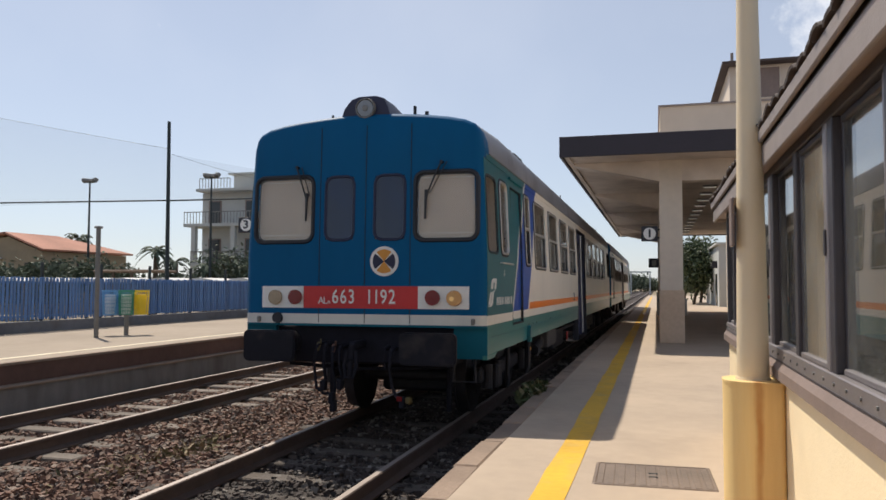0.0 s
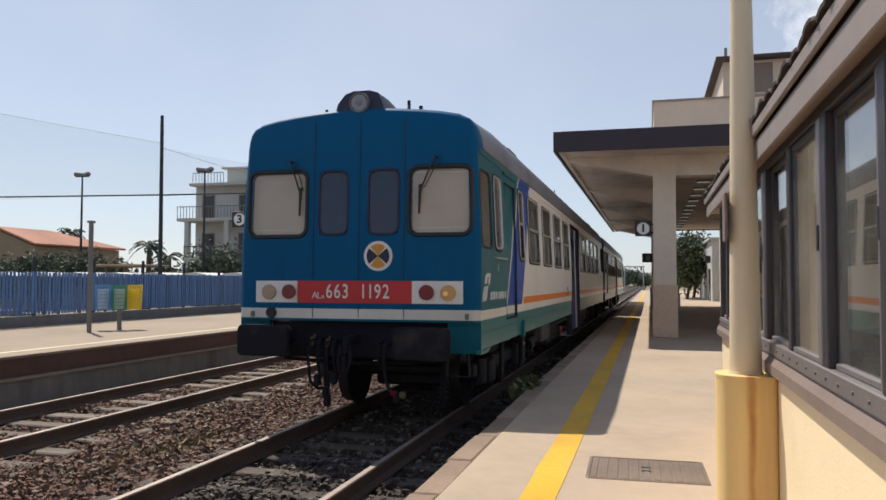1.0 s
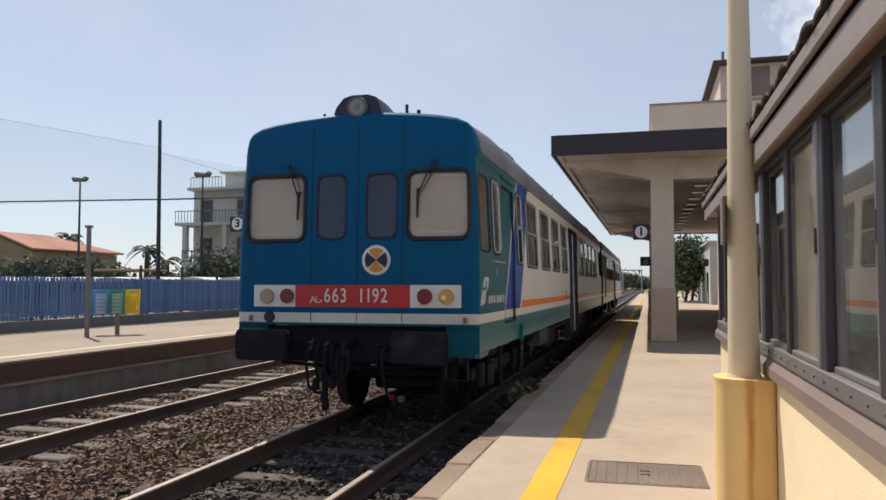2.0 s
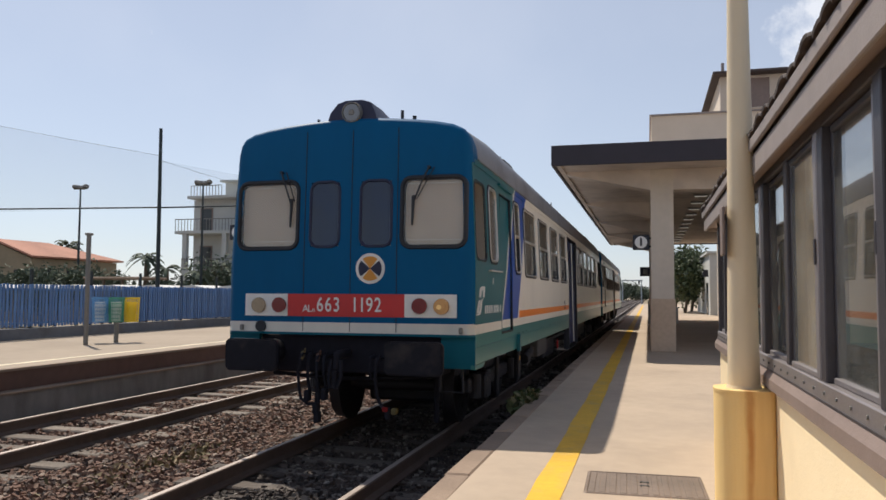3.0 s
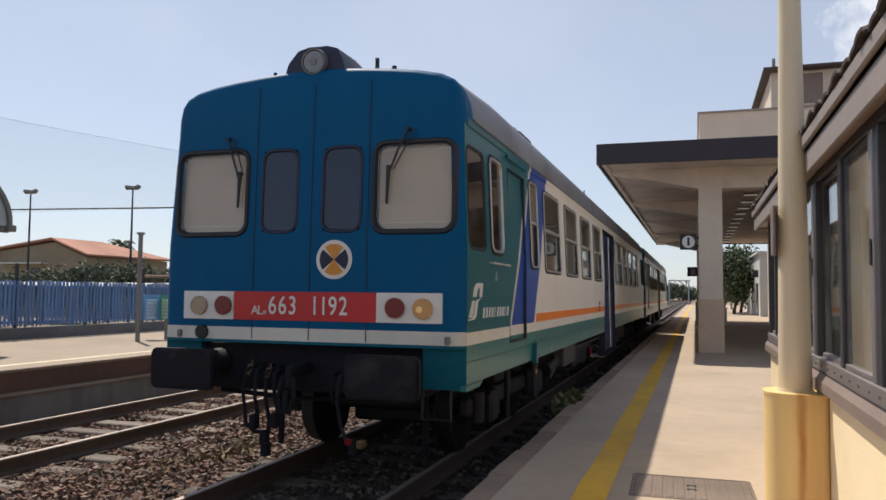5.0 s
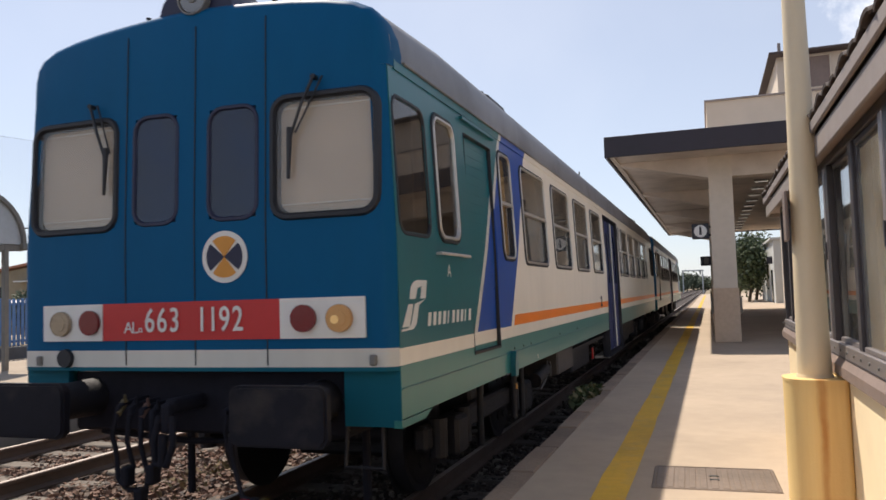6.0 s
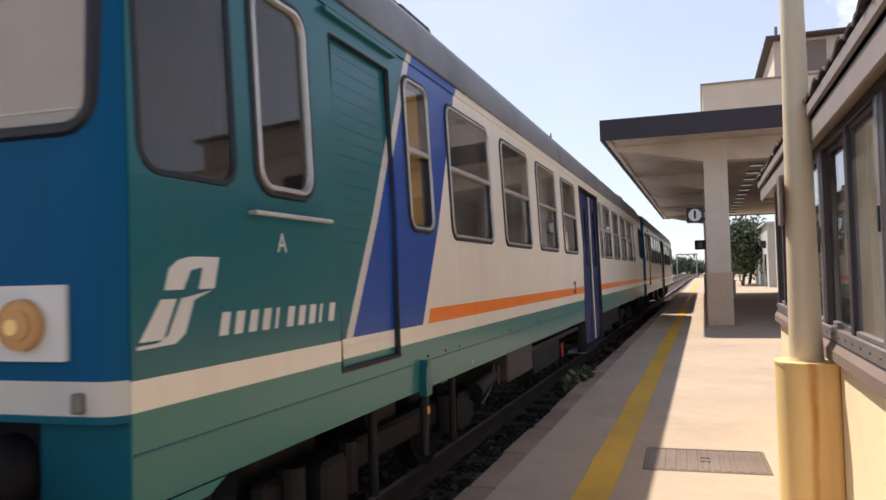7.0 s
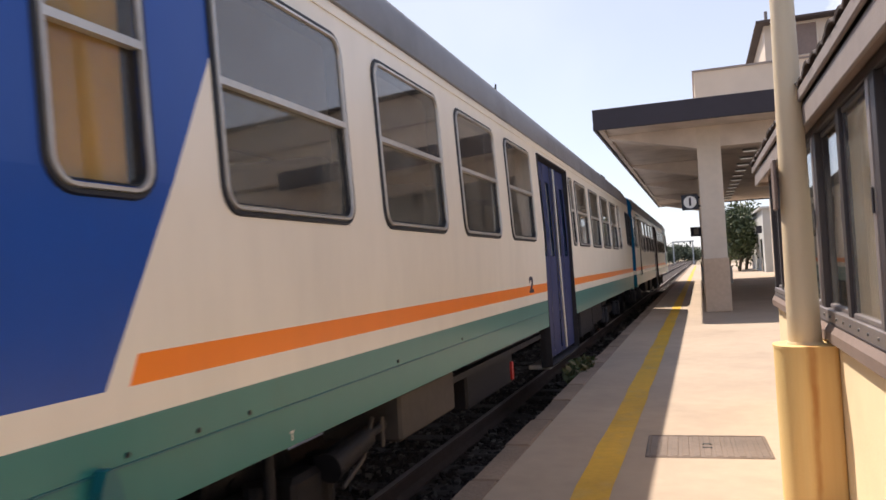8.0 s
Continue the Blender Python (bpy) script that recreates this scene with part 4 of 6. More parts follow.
    part("draw_hook", bm_box(*sorted((at(-0.04, 0, 0).x, at(0.04, 0, 0).x)), *sorted((at(0, -0.24, 0).y, at(0, 0.1, 0).y)), 0.95, 1.05, 0.03, 2, bm=bm_box(*sorted((at(-0.035, 0, 0).x, at(0.035, 0, 0).x)), *sorted((at(0, -0.28, 0).y, at(0, -0.21, 0).y)), 0.84, 1.03, 0.025, 2)), SHADE_DARK, car)
    part("coupling_screw", bm_tube([at(0.05, -0.26, 0.95), at(0.07, -0.29, 0.78), at(0.03, -0.30, 0.66), at(-0.05, -0.30, 0.67), at(-0.07, -0.29, 0.79), at(-0.05, -0.26, 0.95)], 0.022, bm=bm_rod(at(0, -0.29, 0.84), at(0, -0.30, 0.66), 0.028)), SHADE_DARK, car)
    hoses = (((-0.44, 0.99), (-0.47, 0.82), (-0.48, 0.66), (-0.44, 0.53), (-0.35, 0.47), (-0.25, 0.47)), ((-0.35, 0.98), (-0.355, 0.78), (-0.35, 0.60)),
             ((-0.26, 0.97), (-0.25, 0.76), (-0.24, 0.56), (-0.235, 0.38)), ((-0.18, 0.96), (-0.165, 0.78), (-0.155, 0.62)), ((0.42, 0.94), (0.41, 0.76), (0.42, 0.57), (0.48, 0.47), (0.56, 0.45)))
    for k, run in enumerate(hoses):
        x, z = run[0]
        hose = part("brake_hose", bm_tube([at(x, 0.1, z + 0.02), at(x, -0.08, z + 0.015)] + [at(px, -0.17 - 0.03 * math.sin(2.2 * i), pz) for i, (px, pz) in enumerate(run)], 0.017), SHADE_DARK, car, "black rubber brake hose", smooth=60)
        ex, ez = run[-1]
        part("hose_coupling", bm_box(*sorted((at(ex - 0.03, 0, 0).x, at(ex + 0.03, 0, 0).x)), *sorted((at(0, -0.24, 0).y, at(0, -0.15, 0).y)), ez - 0.10, ez + 0.02, 0.012), SHADE_DARK, hose)
        part("hose_valve", bm_rod(at(x - 0.012, -0.10, z + 0.02), at(x + 0.006, -0.18, z - 0.05), 0.026, 0.018, 10, bm_rod(at(x + 0.02, -0.13, z + 0.02), at(x + 0.03, -0.15, z + 0.07), 0.011, 0.008, 8)), (VALVE, SHADE_DARK, RUST_CONCRETE, SHADE_DARK, SHADE_DARK)[k], hose)
    part("hose_palm", bm_box(*sorted((at(0.60, 0, 0).x, at(0.66, 0, 0).x)), *sorted((at(0, -0.24, 0).y, at(0, -0.15, 0).y)), 0.40, 0.47, 0.012), VALVE, car, "grimy yellow hose palm")
    part("hose_palm", bm_box(*sorted((at(0.51, 0, 0).x, at(0.57, 0, 0).x)), *sorted((at(0, -0.25, 0).y, at(0, -0.245, 0).y)), 0.43, 0.48, 0.002), RED_LENS, car, "small dark red hose palm")
    part("end_cock", bm_rod(at(0.33, 0.0, 0.98), at(0.33, -0.14, 0.96), 0.024, 0.018, 12, bm_tube([at(0.33, -0.10, 0.95), at(0.32, -0.12, 0.84), at(0.33, -0.11, 0.74)], 0.012)), SHADE_DARK, car, "dull grey brake end cock")
    for k in (-0.76, 0.76):
        part("rail_guard", bm_box(*sorted((at(k - 0.03, 0, 0).x, at(k + 0.03, 0, 0).x)), *sorted((at(0, 0.95, 0).y, at(0, 1.0, 0).y)), 0.14, 0.84, 0.015), SHADE_DARK, car)
    part("air_pipe", bm_tube([at(-1.0, 0.3, 0.74), at(-0.2, 0.25, 0.70), at(0.6, 0.28, 0.73), at(1.0, 0.32, 0.76)], 0.022), SHADE_DARK, car)
    part("step_iron", bm_tube([at(1.28, 0.1, 0.88), at(1.3, 0.06, 0.62), at(1.05, 0.06, 0.62), at(1.05, 0.1, 0.88)], 0.014), DARK_STEEL, car)
    part("round_socket", bm_rod(at(-1.0, -0.06, 1.285), at(-1.0, 0.03, 1.285), 0.06, 0.07, 18), BLACK_RUBBER, car, smooth=40)


WHEELS = []


def bogie(car, yc):
    b = part("bogie", bm_box(-0.95, 0.95, yc - 0.25, yc + 0.25, 0.45, 0.8, 0.03), DARK_STEEL, car)
    part("transmission_case", bm_box(-0.55, 0.55, yc - 0.95, yc - 0.3, 0.20, 0.60, 0.04, bm=bm_box(-0.62, 0.62, yc + 0.3, yc + 0.9, 0.24, 0.60, 0.04)), DARK_STEEL, b)
    for s in (-1, 1):
        part("side_frame", bm_box(s * 1.0 - 0.06, s * 1.0 + 0.06, yc - 1.75, yc + 1.75, 0.42, 0.62, 0.03), DARK_STEEL, b)
    for dy in (-1.225, 1.225):
        for s in (-1, 1):
            part("axle_box", bm_box(s * 1.1 - 0.09, s * 1.1 + 0.09, yc + dy - 0.15, yc + dy + 0.15, 0.32, 0.64, 0.03), DARK_STEEL, b)
            for k in (-0.32, 0.32):
                part("spring", bm_rod((s * 1.08, yc + dy + k, 0.36), (s * 1.08, yc + dy + k, 0.66), 0.075, seg=12), DARK_STEEL, b)
        prof = bmesh.new()
        for s in (-1, 1):
            prof = bm_rod((s * 0.70, 0, 0), (s * 0.83, 0, 0), 0.46, 0.452, 36, prof)
            prof = bm_rod((s * 0.68, 0, 0), (s * 0.70, 0, 0), 0.485, 0.485, 36, prof)
            prof = bm_rod((s * 0.83, 0, 0), (s * 0.845, 0, 0), 0.40, 0.36, 36, prof)
            prof = bm_rod((s * 0.84, 0, 0), (s * 0.90, 0, 0), 0.12, 0.10, 16, prof)
        prof = bm_rod((-0.7, 0, 0), (0.7, 0, 0), 0.08, 0.08, 12, prof)
        for i in range(6):
            a = i * math.pi / 3
            prof = bm_box(0.842, 0.856, math.cos(a) * 0.24 - 0.03, math.cos(a) * 0.24 + 0.03, math.sin(a) * 0.24 - 0.03, math.sin(a) * 0.24 + 0.03, bm=prof)
        w = part("wheelset", prof, DARK_STEEL, car, "steel wheelset with worn treads", smooth=30, m=pose(0, yc + dy, 0.46))
        WHEELS.append((w, yc + dy))


def railcar():
    car = empty("railcar", "teal, blue and cream diesel railcar rolling on rails", "train")
    for s in (1, -1):
        side_wall(car, s)
    cab_end(car, False)
    cab_end(car, True)
    full = [(x, z) for x, z in ROOF] + [(-x, z) for x, z in ROOF[-2::-1]]
    inner = [(x * 0.96, z - 0.05) for x, z in full]
    roof = bmesh.new()
    stations = [(0.13, 0.0), (0.5, 0.02), (1.3, 0.06), (CAR_LEN - 1.3, 0.06), (CAR_LEN - 0.5, 0.02), (CAR_LEN - 0.13, 0.0)]
    loops = [[roof.verts.new((x, y, z + (up if z > 3.2 else 0.0))) for x, z in full + inner[::-1]] for y, up in stations]
    n = len(loops[0])
    for a, b in zip(loops, loops[1:]):
        for k in range(n):
            roof.faces.new((a[k], a[(k + 1) % n], b[(k + 1) % n], b[k]))
    roof.faces.new(loops[0][::-1]), roof.faces.new(loops[-1])
    bmesh.ops.recalc_face_normals(roof, faces=roof.faces[:])
    part("roof", roof, ROOF_PAINT, car, "grey rounded roof, dusty", smooth=40)
    part("cabin_floor", bm_box(-1.34, 1.34, 0.45, CAR_LEN - 0.45, 1.02, 1.12), INTERIOR, car)
    part("underframe", bm_box(-1.15, 1.15, 0.5, CAR_LEN - 0.5, 0.82, 1.02), DARK_STEEL, car)
    part("cabin_ceiling", bm_box(-1.25, 1.25, 0.1, CAR_LEN - 0.1, 3.0, 3.03), INTERIOR, car)
    for y in (0.62, 1.5, 3.2, 9.85, 12.06, 19.0, 20.75, 21.7):
        part("partition", bm_box(-1.32, 1.32, y - 0.02, y + 0.02, 1.12, 3.0) if y not in (9.85, 12.06) else bm_box(0.35, 1.32, y - 0.02, y + 0.02, 1.12, 3.0), INTERIOR, car)
    for y, l in ((4.6, 0.9), (11.2, 1.2), (17.9, 0.9)):
        v = part("roof_vent", bm_box(-0.5, 0.5, y - l / 2, y + l / 2, 3.44, 3.60, 0.05, 2), ROOF_PAINT, car, "low roof ventilator")
        for i in range(5):
            part("louvre", bm_box(-0.52, 0.52, y - l / 2 + 0.08 + i * (l - 0.16) / 4 - 0.02, y - l / 2 + 0.08 + i * (l - 0.16) / 4 + 0.02, 3.46, 3.57), DARK_STEEL, v)
    for y in (3.45, CAR_LEN - 3.45):
        cowl = part("exhaust_cover", bm_box(0.88, 1.19, y - 0.36, y + 0.36, 3.42, 3.635, 0.06, 2), DARK_STEEL, car, "sooty roof exhaust cowl")
        for k in (-0.2, 0.02, 0.22):
            part("exhaust_stub", bm_rod((1.03, y + k, 3.60), (1.05, y + k, 3.69), 0.06, 0.05, 12), DARK_STEEL, cowl)
    part("aerial", bm_rod((1.1, 9.2, 3.5), (1.12, 9.2, 3.70), 0.022, 0.010, bm=bm_box(1.07, 1.14, 9.1, 9.27, 3.48, 3.585, 0.01)), BLACK_RUBBER, car)
    cover = part("pipe_cover", bm_plate(lambda y, z, d: Vector((SIDE_X + d, y, z)), [(2.645, 0.88), (2.745, 0.88), (2.755, 0.97), (2.735, 1.06), (2.71, 1.105), (2.68, 1.105), (2.655, 1.05), (2.64, 0.97)], 0.002, 0.05), TEAL_PAINT, car, "small teal pipe cover on the skirt")
    part("drain_pipe", bm_rod((SIDE_X + 0.01, 2.70, 0.50), (SIDE_X + 0.01, 2.70, 0.90), 0.024, 0.03, 12), DARK_STEEL, cover)
    part("tag", bm_box(SIDE_X + 0.034, SIDE_X + 0.042, 2.68, 2.72, 0.76, 0.81, 0.002), ORANGE_PAINT, cover, "small orange tag")
    for y0, y1, z0, d in ((5.25, 6.34, 0.60, 1.37), (7.2, 8.9, 0.42, 1.2), (13.2, 14.6, 0.45, 1.3), (15.0, 16.4, 0.5, 1.25)):
        for s in (-1, 1):
            part("equipment_box", bm_box(s * (d - 0.55), s * d, y0, y1, z0, 0.90, 0.02), DARK_STEEL if y0 > 6 else BOX_METAL, car, "grimy under-floor equipment box")
    for x in (-1.31, 1.31):
        part("frame_rail", bm_box(x - 0.03, x + 0.03, 6.3, 9.8, 0.78, 0.83), DARK_STEEL, car)
    part("skirt_letter", letters("T", 0.055, lambda u, v, d: Vector((SIDE_X + 0.003 + d * 0.2, 3.83 + u, 0.955 + v)), 0.003, 0.03), WHITE_PAINT, car, "tiny white letter")
    for y in (2.82, 3.18, 3.51, 5.1, 6.4):
        part("skirt_plug", bm_rod((SIDE_X - 0.002, y, 1.118), (SIDE_X + 0.006, y, 1.118), 0.011, 0.009, 10), DARK_STEEL, car)
    gear = part("brake_cylinder", bm_rod((1.22, 4.55, 0.62), (1.26, 4.95, 0.70), 0.085, 0.07, 20, bm_rod((1.26, 4.95, 0.70), (1.27, 5.2, 0.72), 0.03, 0.03, 12)), DARK_STEEL, car, "grimy brake cylinder", smooth=40)
    part("push_rod", bm_tube([(1.27, 4.62, 0.50), (1.29, 4.85, 0.60), (1.28, 5.02, 0.80)], 0.014), BOX_METAL, gear, "worn dull push rod", smooth=60)
    part("lever", bm_box(1.28, 1.30, 5.12, 5.16, 0.60, 0.78, 0.006), BOX_METAL, gear)
    part("tag", bm_box(1.36, 1.38, 8.13, 8.20, 0.55, 0.72), RED_PAINT, car, "red and white tag under the floor")
    for yc in (3.18, CAR_LEN - 3.18):
        bogie(car, yc)
    for y in (2.42, 4.0):
        part("pipe", bm_rod((1.2, y, 0.3), (1.2, y, 0.95), 0.03), DARK_STEEL, car)
    return car


car_a = railcar()
car_b = copy_thing(car_a, pose(TRAIN_X, TRAIN_Y0 + 2 * CAR_LEN + 1.1, 0, 0, 0, 180))
TURNED = [(o, round(o.matrix_basis.translation.y, 4)) for o in car_b.children if o.name.startswith("wheelset")]

TRAVEL = [(0.0, 0.0), (1.0, 0.0), (1.7, 0.0), (2.2, 0.01), (2.5, 0.045), (2.8, 0.118), (3.0, 0.184), (3.5, 0.475), (4.0, 0.90), (4.5, 1.453), (4.7, 1.702), (5.2, 2.43), (5.8, 3.46), (6.0, 3.84), (6.5, 4.872), (7.0, 6.05), (7.5, 7.388), (8.0, 8.86)]


def gone(t):
    """How far the train has rolled: a smooth curve through TRAVEL."""
    ts, ss = [a for a, _ in TRAVEL], [b for _, b in TRAVEL]
    k = max(i for i in range(len(ts)) if ts[i] <= t + 1e-9)
    if k == len(ts) - 1:
        return ss[-1]
    slope = lambda i: 0.0 if i <= 0 else (ss[min(i + 1, len(ss) - 1)] - ss[i - 1]) / (ts[min(i + 1, len(ts) - 1)] - ts[i - 1])
    h = ts[k + 1] - ts[k]
    u = (t - ts[k]) / h
    return (2 * u ** 3 - 3 * u * u + 1) * ss[k] + (u ** 3 - 2 * u * u + u) * h * slope(k) + (3 * u * u - 2 * u ** 3) * ss[k + 1] + (u ** 3 - u * u) * h * slope(k + 1)


def motions():
    """The train pulls out towards the camera; its wheels turn with it."""
    for car, back, facing in ((car_a, 0.0, 0), (car_b, 2 * CAR_LEN + 1.1, 180)):
        walk(car, [(t, pose(TRAIN_X, TRAIN_Y0 + back - s, 0, 0, 0, facing)) for t, s in TRAVEL])
    times = [0.0, 1.7] + [2.0 + 0.1 * i for i in range(61)]
    for pairs, sense in ((WHEELS, 1), (TURNED, -1)):
        for w, y in pairs:
            walk(w, [(t, pose(0, y, 0.46, sense * math.degrees(gone(t) / 0.46), 0, 0)) for t in times])


# ---- kiosk beside the platform ----
KX, KY0, KY1, SILL_Z, HEAD_Z = 0.63, -1.6, 7.42, 1.235, 2.31


def kiosk():
    k = empty("kiosk", "low glazed station kiosk with yellow plaster and tiled roof", "kiosk")
    part("base_wall", bm_box(KX, KX + 0.2, KY0, KY1, PLAT_Z, SILL_Z - 0.064), PLASTER_Y, k, "sunlit yellow plaster wall")
    part("end_wall", bm_box(KX + 0.2, 3.6, KY1 - 0.2, KY1, PLAT_Z, HEAD_Z), PLASTER_Y, k)
    part("end_wall", bm_box(KX + 0.2, 3.6, KY0, KY0 + 0.2, PLAT_Z, HEAD_Z), PLASTER_Y, k)
    part("back_wall", bm_box(3.4, 3.6, KY0 + 0.2, KY1 - 0.2, PLAT_Z, 1.3, bm=bm_box(3.4, 3.6, KY0 + 0.2, KY1 - 0.2, 2.1, HEAD_Z)), KIOSK_IN, k, "inner wall with a strip opening")
    for i in range(5):
        y = KY0 + 0.4 + i * 1.85
        part("back_pier", bm_box(3.4, 3.6, y, y + 0.5, 1.3, 2.1), KIOSK_IN, k)
    part("ceiling_board", bm_box(KX + 0.12, 3.6, KY0, KY1, HEAD_Z, HEAD_Z + 0.05), KIOSK_IN, k)
    part("sill", sweep([(KX - 0.042, SILL_Z - 0.062), (KX - 0.042, SILL_Z - 0.012), (KX - 0.022, SILL_Z + 0.022), (KX + 0.2, SILL_Z + 0.022), (KX + 0.2, SILL_Z - 0.062)], KY0, KY1 + 0.04), SILL_BROWN, k, "brown metal sill")
    part("bottom_rail", bm_box(KX - 0.02, KX + 0.05, KY0, KY1, SILL_Z + 0.022, SILL_Z + 0.095, 0.005), FRAME_LIGHT, k, "anodised bottom rail with rivets")
    part("rail_groove", bm_box(KX - 0.024, KX + 0.04, KY0, KY1, SILL_Z + 0.0225, SILL_Z + 0.031), FRAME_DARK, k)
    part("head_rail", bm_box(KX - 0.01, KX + 0.06, KY0, KY1, HEAD_Z - 0.045, HEAD_Z, 0.004), FRAME_DARK, k)
    posts = [7.37] + [6.815 - 0.745 * i for i in range(11)]
    for i, (c, after) in enumerate(zip(posts, posts[1:])):
        part("mullion", bm_box(KX - 0.012, KX + 0.07, c - 0.042, c + 0.036, SILL_Z + 0.095, HEAD_Z - 0.045, 0.004), FRAME_DARK, k, "dark bronze mullion")
        a, b = after + 0.04, c - 0.045
        d = 0.010 if i % 2 else 0.026
        sash = part("sash", bm_box(KX + d - 0.026, KX + d + 0.02, a, a + 0.058, SILL_Z + 0.097, HEAD_Z - 0.05, 0.004), FRAME_LIGHT, k, "pale anodised sliding sash")
        part("far_stile", bm_box(KX + d - 0.006, KX + d + 0.016, b - 0.022, b, SILL_Z + 0.097, HEAD_Z - 0.05, 0.003), FRAME_DARK, sash)
        part("rail", bm_box(KX + d - 0.018, KX + d + 0.016, a + 0.059, b - 0.023, SILL_Z + 0.097, SILL_Z + 0.118, 0.003), FRAME_LIGHT, sash)
        part("rail", bm_box(KX + d - 0.012, KX + d + 0.016, a + 0.059, b - 0.023, HEAD_Z - 0.075, HEAD_Z - 0.05, 0.003), FRAME_DARK, sash)
        part("pane", bm_box(KX + d - 0.003, KX + d + 0.003, a + 0.057, b - 0.02, SILL_Z + 0.115, HEAD_Z - 0.07), KIOSK_GLASS, sash)
        part("latch", bm_box(KX + d - 0.034, KX + d - 0.027, a + 0.015, a + 0.035, 1.76, 1.86, 0.003), FRAME_DARK, sash)
        for j in range(4):
            part("rivet", bm_rod((KX - 0.0205, a + 0.09 + 0.19 * j, SILL_Z + 0.06), (KX - 0.026, a + 0.09 + 0.19 * j, SILL_Z + 0.06), 0.007, seg=8), GREY_METAL, k)
    part("soffit", bm_box(0.567, KX + 0.12, KY0, KY1 + 0.6, HEAD_Z + 0.004, HEAD_Z + 0.02), SILL_BROWN, k)
    part("fascia", bm_box(0.548, 0.566, KY0, KY1 + 0.6, 2.282, 2.393, 0.004), FASCIA, k, "grey-brown eaves board")
    part("fascia", bm_box(0.567, 3.7, KY1 + 0.58, KY1 + 0.6, 2.282, 2.393, 0.004), FASCIA, k)
    part("gutter_gap", bm_box(0.558, 0.58, KY0, KY1 + 0.6, 2.394, 2.409), FRAME_DARK, k)
    part("eaves_board", bm_box(0.528, 0.549, KY0, KY1 + 0.62, 2.41, 2.472, 0.006), FASCIA, k)
    roof = part("roof", sweep([(0.552, 2.476), (2.1, 2.93), (3.75, 2.476)], KY0, KY1 + 0.6), TILE, k, "low tiled roof")
    tile = None
    for i in range(59):
        bm = bmesh.new()
        rows = []
        for x, z in ((0.515, 2.463), (0.85, 2.562), (1.25, 2.68), (1.7, 2.81), (2.1, 2.928)):
            rows.append([bm.verts.new((x, 0.085 * math.cos(a), z + 0.012 + 0.028 * math.sin(a))) for a in (math.pi * q / 6 for q in range(7))])
        for p, q in zip(rows, rows[1:]):
            for j in range(6):
                bm.faces.new((p[j], p[j + 1], q[j + 1], q[j]))
        bm.normal_update()
        if tile is None:
            bmesh.ops.solidify(bm, geom=bm.faces[:], thickness=0.012)
            tile = mesh_of("roof_tile", bm, TILE, 40)
        else:
            bm.free()
        ob = new("roof_tile", tile)
        ob.parent = roof
        ob.matrix_basis = pose(random.uniform(-0.01, 0.01), KY0 + 0.1 + i * 0.163, random.uniform(0, 0.007))
    part("floor_slab", bm_box(KX + 0.2, 3.4, KY0 + 0.2, KY1 - 0.2, PLAT_Z, PLAT_Z + 0.02), KIOSK_IN, k)
    part("counter", bm_box(1.3, 1.75, 0.5, 6.4, PLAT_Z, 1.3, 0.02), SILL_BROWN, k)
    return k


kiosk()

pole = empty("lamp_pole", "tapered cream steel pole on an ochre plinth", "pole", m=pose(0.491, 4.41, PLAT_Z))
part("shaft", bm_rod((0, 0, 0.80), (0, 0, 5.367), 0.083, 0.024, 28), POLE_PAINT, pole, smooth=40)
part("collar", bm_rod((0, 0, 0.80), (0, 0, 0.828), 0.094, 0.087, 28), POLE_PAINT, pole, "rust-stained collar", smooth=40)


def plinth_outline(g):
    """A broad round on the track side, a tight corner against the kiosk."""
    pts = []
    for cx, cy, r, a0 in ((0.104, -0.125, 0.035, -90), (0.104, 0.135, 0.035, 0), (-0.022, 0.04, 0.13, 90), (-0.022, -0.03, 0.13, 180)):
        pts += [(cx + (r + g) * math.cos(radians(a0 + 15 * i)), cy + (r + g) * math.sin(radians(a0 + 15 * i))) for i in range(7)]
    return pts


plinth = part("plinth", bm_plate(lambda u, v, d: Vector((u, v, d)), plinth_outline(0.0), 0.0, 0.812), PLINTH_Y, pole, "ochre plastered plinth with rust streaks", smooth=40)
part("plinth_cap", bm_plate(lambda u, v, d: Vector((u, v, d)), plinth_outline(0.003), 0.80, 0.8145), PLINTH_Y, pole, smooth=40)
part("plate", bm_box(-0.106, -0.090, -0.10, 0.04, 1.52, 1.78, 0.005), SILL_BROWN, pole, "small metal plate fixed to the pole")

# ---- station canopy and building ----
CY0, CY1 = 17.5, 46.0
canopy = empty("canopy", "concrete platform canopy with a dark fascia", "canopy")
part("deck", bm_box(-2.05, 6.5, CY0 + 0.06, CY1, 4.66, 4.98), CANOPY_CONC, canopy, "stained concrete canopy slab")
part("fascia", bm_box(-2.11, 6.5, CY0, CY0 + 0.055, 4.60, 5.07, 0.006), CANOPY_EDGE, canopy, "dark metal fascia")
part("fascia", bm_box(-2.11, -2.055, CY0 + 0.06, CY1, 4.60, 5.07, 0.006), CANOPY_EDGE, canopy, "dark metal fascia")
part("fascia", bm_box(-2.11, 6.5, CY1 + 0.005, CY1 + 0.06, 4.60, 5.07, 0.006), CANOPY_EDGE, canopy, "dark metal fascia")
part("drip_edge", bm_box(-2.0, -1.9, CY0 + 0.1, CY1, 4.6, 4.658), CANOPY_CONC, canopy)
